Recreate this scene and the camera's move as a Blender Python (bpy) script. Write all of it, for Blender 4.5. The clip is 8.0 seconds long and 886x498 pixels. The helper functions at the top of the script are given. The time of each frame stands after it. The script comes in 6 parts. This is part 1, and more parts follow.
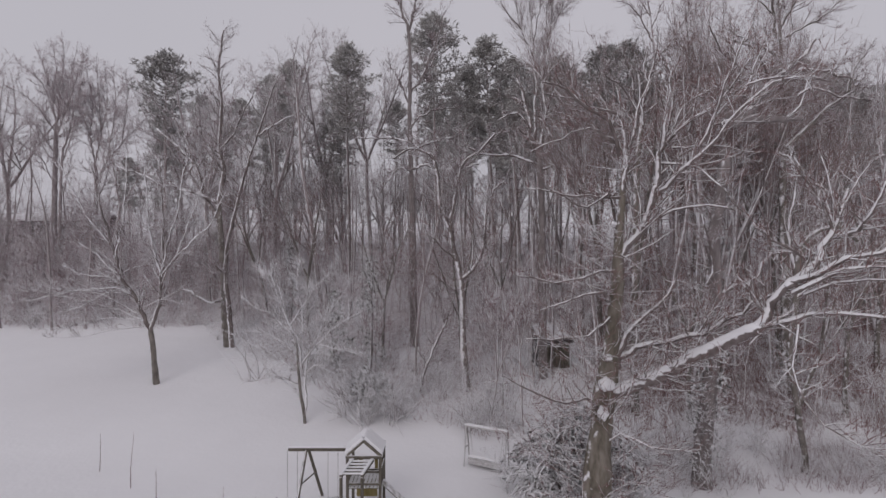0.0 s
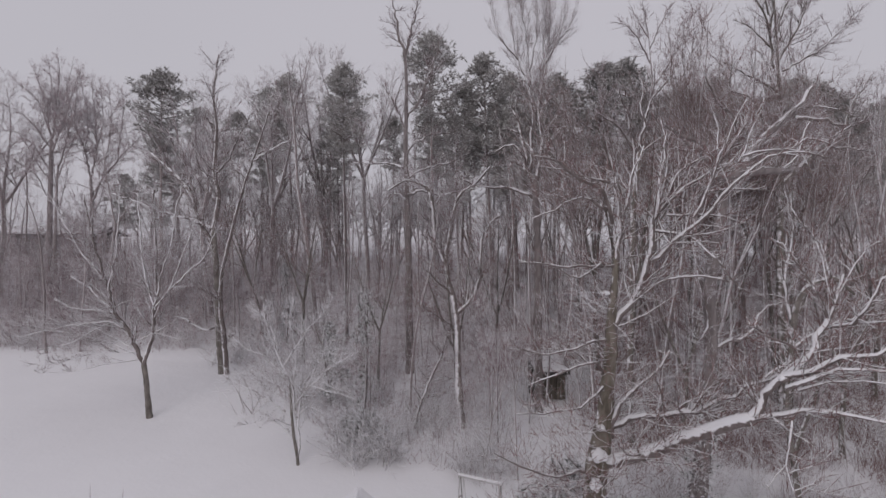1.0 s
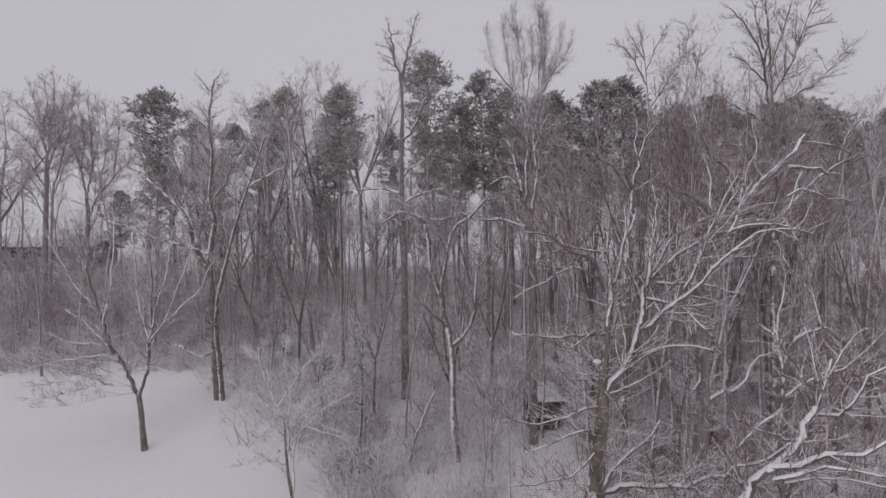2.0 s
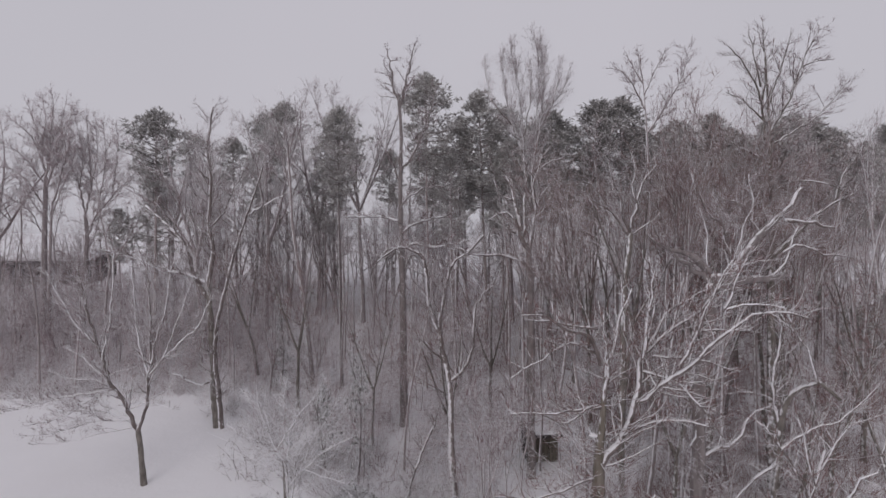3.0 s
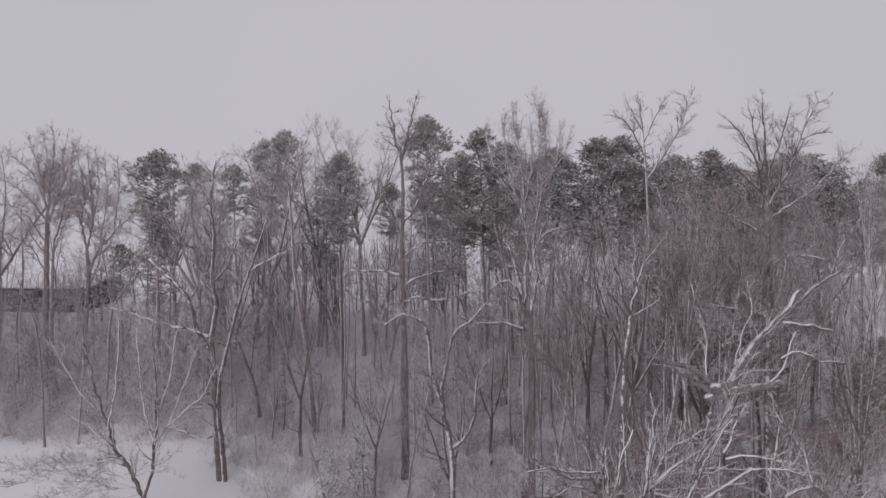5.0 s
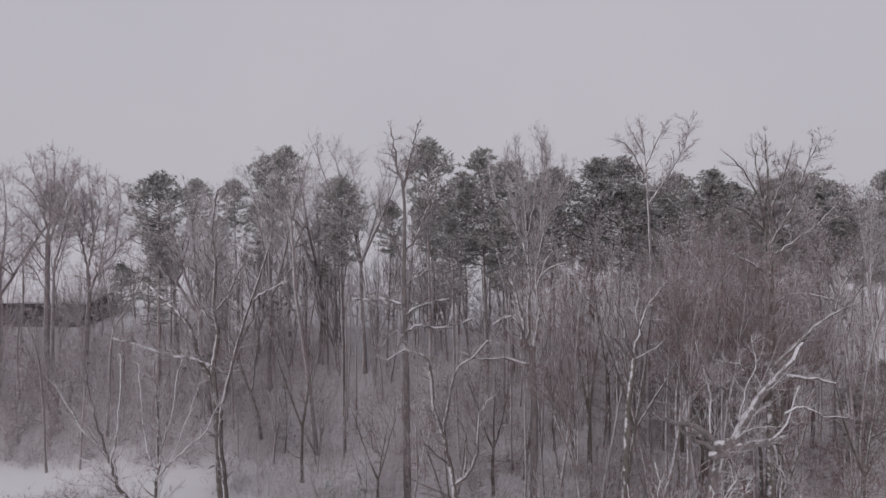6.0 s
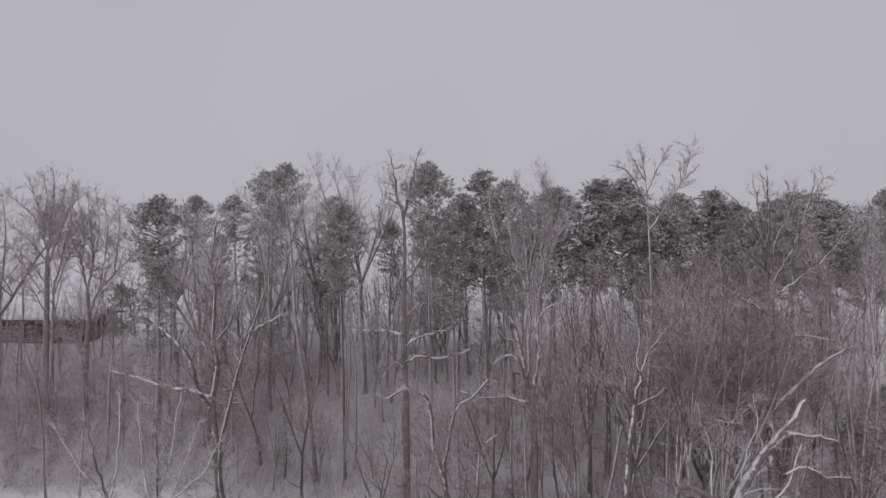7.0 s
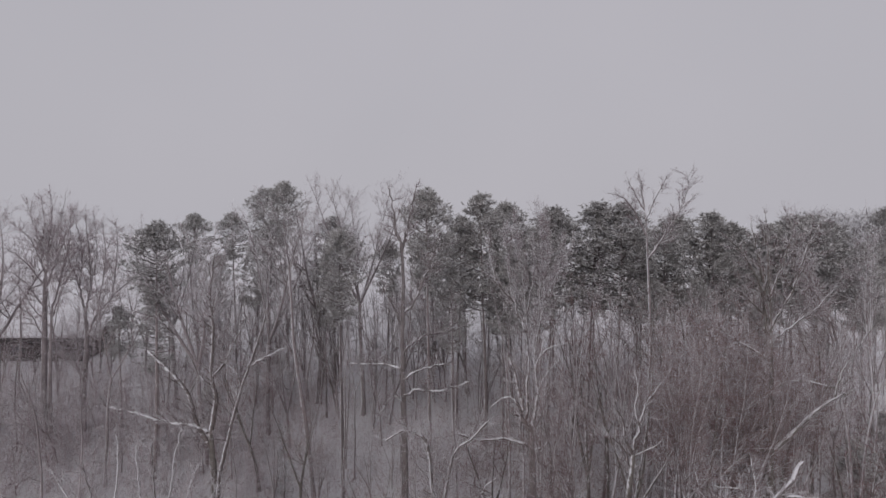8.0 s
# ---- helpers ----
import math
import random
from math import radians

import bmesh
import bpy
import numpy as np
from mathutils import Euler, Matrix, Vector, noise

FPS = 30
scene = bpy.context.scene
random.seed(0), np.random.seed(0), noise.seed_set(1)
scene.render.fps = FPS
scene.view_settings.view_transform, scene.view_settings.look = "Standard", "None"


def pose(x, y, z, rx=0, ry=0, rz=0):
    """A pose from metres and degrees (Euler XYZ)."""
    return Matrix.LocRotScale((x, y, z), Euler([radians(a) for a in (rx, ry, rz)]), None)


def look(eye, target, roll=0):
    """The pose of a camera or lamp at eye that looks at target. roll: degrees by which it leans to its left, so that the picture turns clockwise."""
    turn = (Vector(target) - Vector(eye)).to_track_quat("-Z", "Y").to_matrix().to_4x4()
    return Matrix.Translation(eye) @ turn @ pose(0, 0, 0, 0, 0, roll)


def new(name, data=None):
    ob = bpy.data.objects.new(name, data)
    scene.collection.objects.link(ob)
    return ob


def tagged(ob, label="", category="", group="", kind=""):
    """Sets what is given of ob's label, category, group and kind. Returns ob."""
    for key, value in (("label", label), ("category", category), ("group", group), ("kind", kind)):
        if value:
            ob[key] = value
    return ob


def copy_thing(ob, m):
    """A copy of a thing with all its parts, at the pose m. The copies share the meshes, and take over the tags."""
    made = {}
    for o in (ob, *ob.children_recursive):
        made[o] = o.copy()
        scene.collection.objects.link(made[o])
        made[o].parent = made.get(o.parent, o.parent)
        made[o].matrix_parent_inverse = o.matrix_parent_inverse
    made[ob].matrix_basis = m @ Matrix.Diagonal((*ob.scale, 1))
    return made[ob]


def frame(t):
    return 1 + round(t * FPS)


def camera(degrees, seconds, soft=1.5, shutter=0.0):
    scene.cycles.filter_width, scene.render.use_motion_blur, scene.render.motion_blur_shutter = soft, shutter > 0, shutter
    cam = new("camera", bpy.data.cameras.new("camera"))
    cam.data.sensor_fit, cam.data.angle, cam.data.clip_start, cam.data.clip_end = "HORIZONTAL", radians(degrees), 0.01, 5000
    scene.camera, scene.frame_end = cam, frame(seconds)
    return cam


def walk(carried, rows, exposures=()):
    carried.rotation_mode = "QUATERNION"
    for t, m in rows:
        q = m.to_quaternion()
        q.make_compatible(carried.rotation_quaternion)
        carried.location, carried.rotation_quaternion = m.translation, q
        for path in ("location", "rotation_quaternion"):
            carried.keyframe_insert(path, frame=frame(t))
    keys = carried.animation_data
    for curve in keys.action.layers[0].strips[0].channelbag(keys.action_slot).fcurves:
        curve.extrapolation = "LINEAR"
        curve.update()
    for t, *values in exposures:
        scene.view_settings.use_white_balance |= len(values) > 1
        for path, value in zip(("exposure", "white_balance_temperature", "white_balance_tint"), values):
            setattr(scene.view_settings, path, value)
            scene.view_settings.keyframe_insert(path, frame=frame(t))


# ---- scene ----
cam = camera(81.0, 8.0, soft=1.5)
METRES, EYE, TILT, LEAN, TURN = 20.0, 10.0, 0.0, 0.0, 0.0
ROWS = [
    (0.0, 0.0, 0.0, 0.0, -0.0, 0.0, 0.0),
    (0.5, 0.0054, 0.0052, 0.0561, -0.07, -0.07, -0.04),
    (1.0, 0.0132, 0.0111, 0.1125, -0.07, -0.13, -0.1),
    (1.5, 0.0196, 0.0108, 0.1669, -0.19, -0.22, -0.11),
    (3.0, 0.0249, 0.0052, 0.3488, -0.37, -0.56, -0.2),
    (3.5, 0.023, 0.0021, 0.4093, -0.47, -0.67, -0.25),
    (4.0, 0.019, -0.003, 0.4695, -0.52, -0.78, -0.27),
    (4.5, 0.0157, -0.0097, 0.5309, -0.53, -0.92, -0.29),
    (6.0, -0.0005, -0.0056, 0.7177, -0.63, -1.24, -0.34),
    (6.5, -0.0019, 0.0007, 0.7819, -0.57, -1.26, -0.37),
    (7.0, -0.0006, 0.0041, 0.8489, -0.59, -1.33, -0.39),
    (7.5, -0.0005, 0.0063, 0.9204, -0.68, -1.44, -0.41),
    (8.0, 0.0001, 0.0103, 0.9957, -0.71, -1.54, -0.41),
]
EXPOSURES = [(0.0, 0.0, 6500, 15), (1.5, 0.03, 6500, 15), (3.0, 0.07, 6500, 15), (4.5, 0.07, 6500, 15), (6.0, -0.01, 6500, 15.5), (8.0, -0.1, 6500, 14)]
walk(cam, [(t, pose(0, 0, EYE, TILT, LEAN, TURN) @ pose(METRES * x, METRES * y, METRES * z, 90 + pitch, roll, yaw)) for t, x, y, z, yaw, pitch, roll in ROWS], EXPOSURES)

# ---- sky and light: a closed snow cloud with a weak, wide sun behind it ----
SUN_ELEVATION, SUN_TURN = radians(38), radians(200)
world = bpy.data.worlds.new("overcast_sky")
scene.world = world
world.use_nodes = True
wn, wl = world.node_tree.nodes, world.node_tree.links
wn.clear()
w_out = wn.new("ShaderNodeOutputWorld")
w_mix = wn.new("ShaderNodeMixShader")
w_mix.inputs[0].default_value = 0.96
w_sky = wn.new("ShaderNodeTexSky")
w_sky.sky_type, w_sky.sun_disc, w_sky.sun_elevation, w_sky.sun_rotation = "NISHITA", False, SUN_ELEVATION, SUN_TURN
w_sky.air_density, w_sky.dust_density = 2.0, 6.0
w_bg = wn.new("ShaderNodeBackground")
w_bg.inputs[1].default_value = 0.05
w_cloud = wn.new("ShaderNodeBackground")
w_cloud.inputs[1].default_value = 0.5
w_noise = wn.new("ShaderNodeTexNoise")
w_noise.inputs["Scale"].default_value, w_noise.inputs["Detail"].default_value = 1.4, 3.0
w_ramp = wn.new("ShaderNodeValToRGB")
w_ramp.color_ramp.elements[0].position, w_ramp.color_ramp.elements[1].position = 0.3, 0.7
w_ramp.color_ramp.elements[0].color = (0.943, 0.948, 1.015, 1)
w_ramp.color_ramp.elements[1].color = (1.004, 1.0, 1.07, 1)
wl.new(w_sky.outputs[0], w_bg.inputs[0])
wl.new(w_noise.outputs[0], w_ramp.inputs[0])
wl.new(w_ramp.outputs[0], w_cloud.inputs[0])
wl.new(w_bg.outputs[0], w_mix.inputs[1])
wl.new(w_cloud.outputs[0], w_mix.inputs[2])
wl.new(w_mix.outputs[0], w_out.inputs[0])
sun = new("sun", bpy.data.lights.new("sun", "SUN"))
sun.data.energy, sun.data.angle, sun.data.color = 0.5, radians(40), (1.0, 0.965, 0.93)
sun.matrix_world = look((0, 0, 60), (0 - math.sin(SUN_TURN) * math.cos(SUN_ELEVATION), -math.cos(SUN_TURN) * math.cos(SUN_ELEVATION), 60 - math.sin(SUN_ELEVATION)))


# ---- materials ----
SNOW = (0.86, 0.855, 0.875, 1)


def node(tree, kind, **values):
    n = tree.nodes.new(kind)
    for key, value in values.items():
        n.inputs[key].default_value = value
    return n


def blank(name, rough):
    m = bpy.data.materials.new(name)
    m.use_nodes = True
    t = m.node_tree
    b = t.nodes["Principled BSDF"]
    b.inputs["Roughness"].default_value = rough
    b.inputs["Specular IOR Level"].default_value = 0.25
    return m, t, b


def noise_of(t, scale, detail=4.0, stretch=(1, 1, 1)):
    where = t.nodes.new("ShaderNodeTexCoord")
    size = node(t, "ShaderNodeMapping", Scale=stretch)
    n = node(t, "ShaderNodeTexNoise", Scale=scale, Detail=detail)
    t.links.new(where.outputs["Object"], size.inputs[0])
    t.links.new(size.outputs[0], n.inputs["Vector"])
    return n.outputs[0]


def math_node(t, kind, a, b):
    n = t.nodes.new("ShaderNodeMath")
    n.operation = kind
    for slot, v in zip(n.inputs, (a, b)):
        if isinstance(v, (int, float)):
            slot.default_value = v
        else:
            t.links.new(v, slot)
    return n.outputs[0]


def mixed(t, factor, a, b):
    n = t.nodes.new("ShaderNodeMix")
    n.data_type = "RGBA"
    for slot, v in zip((n.inputs[0], n.inputs[6], n.inputs[7]), (factor, a, b)):
        if isinstance(v, (tuple, float)):
            slot.default_value = v
        else:
            t.links.new(v, slot)
    return n.outputs[2]


def snowed(name, dark, light, grain=6.0, stretch=(1, 1, 0.25), start=0.35, width=0.25, patch=0.5, patch_scale=3.0,
           wind=(-0.25, -0.3, 0.92), rough=0.9, bump=0.4, vary=0.3):
    """A dull surface of two tones, on which snow clings to what faces up and into the wind."""
    m, t, b = blank(name, rough)
    own = noise_of(t, grain, 5.0, stretch)
    contrast = node(t, "ShaderNodeMapRange")
    contrast.inputs["From Min"].default_value, contrast.inputs["From Max"].default_value = 0.35, 0.65
    t.links.new(own, contrast.inputs[0])
    base = mixed(t, contrast.outputs[0], (*dark, 1), (*light, 1))
    if vary:
        info = t.nodes.new("ShaderNodeObjectInfo")
        hue = node(t, "ShaderNodeHueSaturation")
        t.links.new(math_node(t, "MULTIPLY_ADD", info.outputs["Random"], vary * 2), hue.inputs["Value"])
        hue.inputs["Value"].links[0].from_node.inputs[2].default_value = 1 - vary
        t.links.new(base, hue.inputs["Color"])
        base = hue.outputs[0]
    geo = t.nodes.new("ShaderNodeNewGeometry")
    dot = t.nodes.new("ShaderNodeVectorMath")
    dot.operation = "DOT_PRODUCT"
    t.links.new(geo.outputs["Normal"], dot.inputs[0])
    dot.inputs[1].default_value = wind
    spots = noise_of(t, patch_scale, 3.0)
    lean = math_node(t, "ADD", dot.outputs["Value"], math_node(t, "MULTIPLY", math_node(t, "SUBTRACT", spots, 0.5), patch * 2))
    cover = node(t, "ShaderNodeMapRange")
    cover.interpolation_type = "SMOOTHSTEP"
    cover.inputs["From Min"].default_value, cover.inputs["From Max"].default_value = start, start + width
    t.links.new(lean, cover.inputs[0])
    t.links.new(mixed(t, cover.outputs[0], base, SNOW), b.inputs["Base Color"])
    if bump:
        relief = node(t, "ShaderNodeBump", Strength=bump, Distance=0.03)
        t.links.new(own, relief.inputs["Height"])
        t.links.new(relief.outputs[0], b.inputs["Normal"])
    return m


def snow_material(name, scale, strength, tint=SNOW):
    m, t, b = blank(name, 0.75)
    wide, fine = noise_of(t, scale, 4.0), noise_of(t, scale * 14, 3.0)
    t.links.new(mixed(t, wide, tuple(0.95 * v for v in tint[:3]) + (1,), tint), b.inputs["Base Color"])
    relief = node(t, "ShaderNodeBump", Strength=strength, Distance=0.25)
    t.links.new(math_node(t, "ADD", wide, math_node(t, "MULTIPLY", fine, 0.15)), relief.inputs["Height"])
    t.links.new(relief.outputs[0], b.inputs["Normal"])
    return m


GROUND_SNOW = snow_material("ground_snow", 0.35, 0.35)
LIMB_SNOW = snow_material("limb_snow", 5.0, 0.3)
BARK = snowed("grey_bark", (0.25, 0.212, 0.212), (0.37, 0.325, 0.324), start=0.55, width=0.25, patch=0.5, patch_scale=3.5, vary=0.18, wind=(-0.8, -0.3, 0.5), bump=0.7)
BARK_BARE = snowed("rough_oak_bark", (0.18, 0.156, 0.153), (0.29, 0.258, 0.253), start=0.72, width=0.25, patch=0.5, patch_scale=3.0, vary=0.1, wind=(-0.5, -0.3, 0.8), bump=0.8)
BARK_LIMB = snowed("snow_lined_bark", (0.15, 0.124, 0.118), (0.24, 0.205, 0.197), start=0.28, width=0.2, patch=0.6, patch_scale=5.0, vary=0.1, wind=(-0.6, -0.2, 0.75))
# Bark of the distant trees; its raised tone stands in for haze.
BARK_HAZED = snowed("hazed_bark", (0.25, 0.215, 0.218), (0.38, 0.338, 0.341), start=0.55, width=0.3, patch=0.5, patch_scale=3.5, vary=0.15, wind=(-0.8, -0.3, 0.5))
BARK_PALE = snowed("sycamore_bark", (0.125, 0.111, 0.1), (0.24, 0.217, 0.197), grain=4.0, stretch=(1, 1, 0.5), start=0.57, patch=0.6, vary=0, wind=(-0.6, -0.25, 0.75))
BARK_SYCAMORE = snowed("mossy_sycamore_bark", (0.115, 0.099, 0.078), (0.25, 0.222, 0.19), grain=5.0, stretch=(1, 1, 0.35), start=0.82, width=0.2, patch=0.8, patch_scale=3.2, vary=0, wind=(-0.6, -0.3, 0.7), bump=1.0)
BARK_PINE = snowed("pine_bark", (0.22, 0.186, 0.182), (0.33, 0.285, 0.281), grain=5.0, start=0.58, width=0.3, patch=0.5, patch_scale=3.5, wind=(-0.8, -0.3, 0.5))
TWIG = snowed("snowy_twigs", (0.225, 0.148, 0.16), (0.325, 0.225, 0.238), start=0.5, width=0.4, patch=0.7, patch_scale=1.6, bump=0, vary=0.15)
# Twigs lightened for the left and far wood: haze put into the colour.
TWIG_HAZED = snowed("hazed_twigs", (0.32, 0.236, 0.252), (0.43, 0.33, 0.348), start=0.15, width=0.7, patch=0.6, patch_scale=1.2, bump=0, vary=0.12)
LADEN = snowed("snow_laden_bark", (0.15, 0.122, 0.116), (0.24, 0.203, 0.195), start=-0.2, width=0.35, patch=0.55, patch_scale=4.0, vary=0.1, wind=(-0.5, -0.4, 0.75))
TWIG_WHITE = snowed("snow_laden_twigs", (0.17, 0.13, 0.128), (0.25, 0.198, 0.194), start=-0.25, width=0.5, patch=0.45, patch_scale=1.5, bump=0, vary=0.1, wind=(-0.5, -0.3, 0.8))
# Needle tones raised to light grey: the haze before the pines is in the colour.
NEEDLES = snowed("pine_needles", (0.33, 0.318, 0.304), (0.44, 0.425, 0.406), grain=0.6, stretch=(1, 1, 1), start=-0.14, width=0.9, patch=0.6, patch_scale=1.6, bump=0, vary=0.12, wind=(0, 0, 0.42))
LEAVES = snowed("evergreen_leaves", (0.07, 0.072, 0.06), (0.13, 0.128, 0.11), grain=2.0, stretch=(1, 1, 1), start=-0.05, width=0.5, patch=0.6, patch_scale=3.0, bump=0)
TWIG_BROWN = snowed("brown_twigs", (0.21, 0.124, 0.12), (0.3, 0.188, 0.182), start=0.8, width=0.7, patch=0.5, patch_scale=1.5, bump=0, vary=0)
TWIG_DULL = snowed("dull_brown_twigs", (0.225, 0.155, 0.152), (0.315, 0.225, 0.22), start=0.68, width=0.5, patch=0.6, patch_scale=1.5, bump=0, vary=0.1)
# Light grey for the ridge trees, with the air's haze painted into the tone.
FAR_TREES = snowed("hazed_far_trees", (0.22, 0.2, 0.2), (0.42, 0.4, 0.41), grain=0.8, start=0.3, patch=0.7, patch_scale=0.5, bump=0, vary=0)
WOOD = snowed("weathered_wood", (0.09, 0.08, 0.066), (0.17, 0.152, 0.125), grain=9.0, stretch=(1, 1, 0.2), start=0.55, patch=0.2, vary=0.1)
GREY_WOOD = snowed("grey_timber", (0.25, 0.232, 0.226), (0.38, 0.36, 0.35), grain=9.0, start=0.15, width=0.6, patch=0.3, vary=0.1)
DARK_WOOD = snowed("dark_wood", (0.05, 0.045, 0.045), (0.1, 0.09, 0.088), grain=8.0, start=0.7, patch=0.25, vary=0.1)
WALL = snowed("dark_siding", (0.06, 0.055, 0.055), (0.1, 0.09, 0.09), grain=2.0, stretch=(0.3, 0.3, 3), start=0.8, patch=0.2, vary=0)
ROPE = snowed("pale_rope", (0.25, 0.24, 0.22), (0.35, 0.34, 0.32), vary=0)
GLASS, _t, _b = blank("window_glass", 0.1)
_b.inputs["Base Color"].default_value = (0.2, 0.2, 0.22, 1)
YELLOW_PANEL = snowed("ochre_panel", (0.2, 0.16, 0.06), (0.3, 0.25, 0.12), start=0.6, patch=0.3, vary=0)


# ---- mesh helpers ----
def tube_data(polys, sides):
    """Tapered tubes along polylines of (points, radii), as one vertex and one face list."""
    verts, faces, base = [], [], 0
    groups = {}
    for pts, radii in polys:
        groups.setdefault(len(pts), []).append((pts, radii))
    for k, items in groups.items():
        p = np.array([[tuple(q) for q in pts] for pts, _ in items], float)
        r = np.array([radii for _, radii in items], float)
        d = np.empty_like(p)
        d[:, 1:-1], d[:, 0], d[:, -1] = p[:, 2:] - p[:, :-2], p[:, 1] - p[:, 0], p[:, -1] - p[:, -2]
        d /= np.linalg.norm(d, axis=2, keepdims=True) + 1e-9
        main = p[:, -1] - p[:, 0]
        ref = np.where(np.abs(main[:, 2:3]) > 0.7 * np.linalg.norm(main, axis=1, keepdims=True), (1.0, 0.13, 0.0), (0.0, 0.1, 1.0))[:, None]
        u = np.cross(d, np.broadcast_to(ref, d.shape))
        u /= np.linalg.norm(u, axis=2, keepdims=True) + 1e-9
        v = np.cross(d, u)
        a = np.arange(sides) * 2 * math.pi / sides
        ring = p[:, :, None] + r[:, :, None, None] * (np.cos(a)[:, None] * u[:, :, None] + np.sin(a)[:, None] * v[:, :, None])
        verts.append(ring.reshape(-1, 3))
        i = np.arange(len(items))[:, None, None] * k * sides + np.arange(k - 1)[None, :, None] * sides
        j = np.arange(sides)[None, None, :]
        n = (j + 1) % sides
        faces.append(np.stack([i + j, i + n, i + sides + n, i + sides + j], -1).reshape(-1, 4) + base)
        base += len(items) * k * sides
    return np.concatenate(verts), np.concatenate(faces)


def spike_data(starts, ends, radii):
    """Three-sided spikes, the cheapest twig."""
    s, e, r = np.array(starts, float), np.array(ends, float), np.array(radii, float)
    d = e - s
    d /= np.linalg.norm(d, axis=1, keepdims=True) + 1e-9
    u = np.cross(d, np.where(np.abs(d[:, 2:3]) > 0.8, (1.0, 0.1, 0.0), (0.1, 0.0, 1.0)))
    u /= np.linalg.norm(u, axis=1, keepdims=True) + 1e-9
    v = np.cross(d, u)
    rings = [s + r[:, None] * (math.cos(a) * u + math.sin(a) * v) for a in (0.5, 2.594, 4.689)]
    verts = np.stack(rings + [e], 1).reshape(-1, 3)
    i = np.arange(len(s))[:, None] * 4
    faces = np.concatenate([i + (0, 1, 3), i + (1, 2, 3), i + (2, 0, 3)])
    return verts, faces


def mesh_of(name, material, *pieces, smooth=True):
    """One mesh from (verts, faces) arrays of triangles or quads; a third entry is the piece's material slot."""
    me = bpy.data.meshes.new(name)
    verts, loops, totals, slots, base = [], [], [], [], 0
    for v, f, *slot in pieces:
        v, f = np.asarray(v, float), np.asarray(f, int)
        if len(v) == 0:
            continue
        verts.append(v)
        loops.append((f + base).ravel())
        totals.append(np.full(len(f), f.shape[1]))
        slots.append(np.full(len(f), slot[0] if slot else 0))
        base += len(v)
    verts, loops, totals = np.concatenate(verts), np.concatenate(loops), np.concatenate(totals)
    me.vertices.add(len(verts))
    me.vertices.foreach_set("co", verts.ravel())
    me.loops.add(len(loops))
    me.loops.foreach_set("vertex_index", loops)
    me.polygons.add(len(totals))
    me.polygons.foreach_set("loop_start", np.concatenate([[0], np.cumsum(totals)[:-1]]))
    me.polygons.foreach_set("loop_total", totals)
    me.polygons.foreach_set("use_smooth", np.full(len(totals), smooth))
    me.polygons.foreach_set("material_index", np.concatenate(slots))
    me.update(calc_edges=True)
    for m in material if isinstance(material, tuple) else (material,):
        me.materials.append(m)
    return me


def part(name, me, parent, label="", kind=""):
    ob = new(name, me)
    ob.parent = parent
    return tagged(ob, label=label, kind=kind)


def boxes(*specs):
    """Bevelled boxes joined in one piece: (centre, size, turn about z, tilt about x, tilt about y) each."""
    bm = bmesh.new()
    for c, s, rz, rx, ry in specs:
        made = bmesh.ops.create_cube(bm, size=1, matrix=pose(*c, rx, ry, rz) @ Matrix.Diagonal((*s, 1)))
        edges = {e for v in made["verts"] for e in v.link_edges}
        bmesh.ops.bevel(bm, geom=list(edges), offset=min(s) * 0.12, segments=1, affect="EDGES")
    return bm


def bm_mesh(name, material, bm, smooth=False):
    me = bpy.data.meshes.new(name)
    bm.to_mesh(me)
    bm.free()
    me.materials.append(material)
    for p in me.polygons:
        p.use_smooth = smooth
    return me


def box_part(name, material, parent, c, s, rz=0, rx=0, ry=0, label=""):
    return part(name, bm_mesh(name, material, boxes((c, s, rz, rx, ry))), parent, label)


def bar_part(name, material, parent, a, b, r, label="", sides=8):
    return part(name, mesh_of(name, material, tube_data([([a, tuple((p + q) / 2 for p, q in zip(a, b)), b], [r, r, r])], sides)), parent, label)


def thing(name, x, y, z, label, category, group="", rz=0):
    ob = new(name)
    ob.matrix_basis = pose(x, y, z, 0, 0, rz)
    return tagged(ob, label, category, group)


# ---- the ground: a lawn, a wooded slope behind it, a field and a far ridge ----
PROFILE_Y = (-3000, 24, 29, 36, 44, 51, 62, 77, 110, 170, 230, 400, 3000)
PROFILE_Z = (0, 0.15, 0.75, 1.4, 2.2, 2.9, 6.0, 10.6, 14.5, 18.5, 21, 23, 23)


def ground_z(x, y):
    z = float(np.interp(y, PROFILE_Y, PROFILE_Z))
    near = max(0.0, 1 - abs(y - 50) / 60)
    return z + near * 0.35 * noise.noise((x * 0.06, y * 0.06, 3.1)) + near * 0.08 * noise.noise((x * 0.4, y * 0.4, 7.7))


def spaced(*spans):
    return np.concatenate([np.arange(a, b, s) for a, b, s in spans])


gx = spaced((-3000, -300, 300), (-300, -80, 20), (-80, 80, 1.2), (80, 300, 20), (300, 3001, 300))
gy = spaced((-3000, -200, 400), (-200, 8, 13), (8, 62, 0.9), (62, 110, 3), (110, 260, 10), (260, 500, 40), (500, 3001, 250))
gv = np.array([(x, y, ground_z(x, y)) for y in gy for x in gx])
gi = (np.arange(len(gy) - 1)[:, None] * len(gx) + np.arange(len(gx) - 1)[None]).ravel()
ground = new("ground", mesh_of("ground", GROUND_SNOW, (gv, np.stack([gi, gi + 1, gi + len(gx) + 1, gi + len(gx)], 1))))
tagged(ground, "snow-covered lawn rising into a wooded slope", "ground", kind="structure")


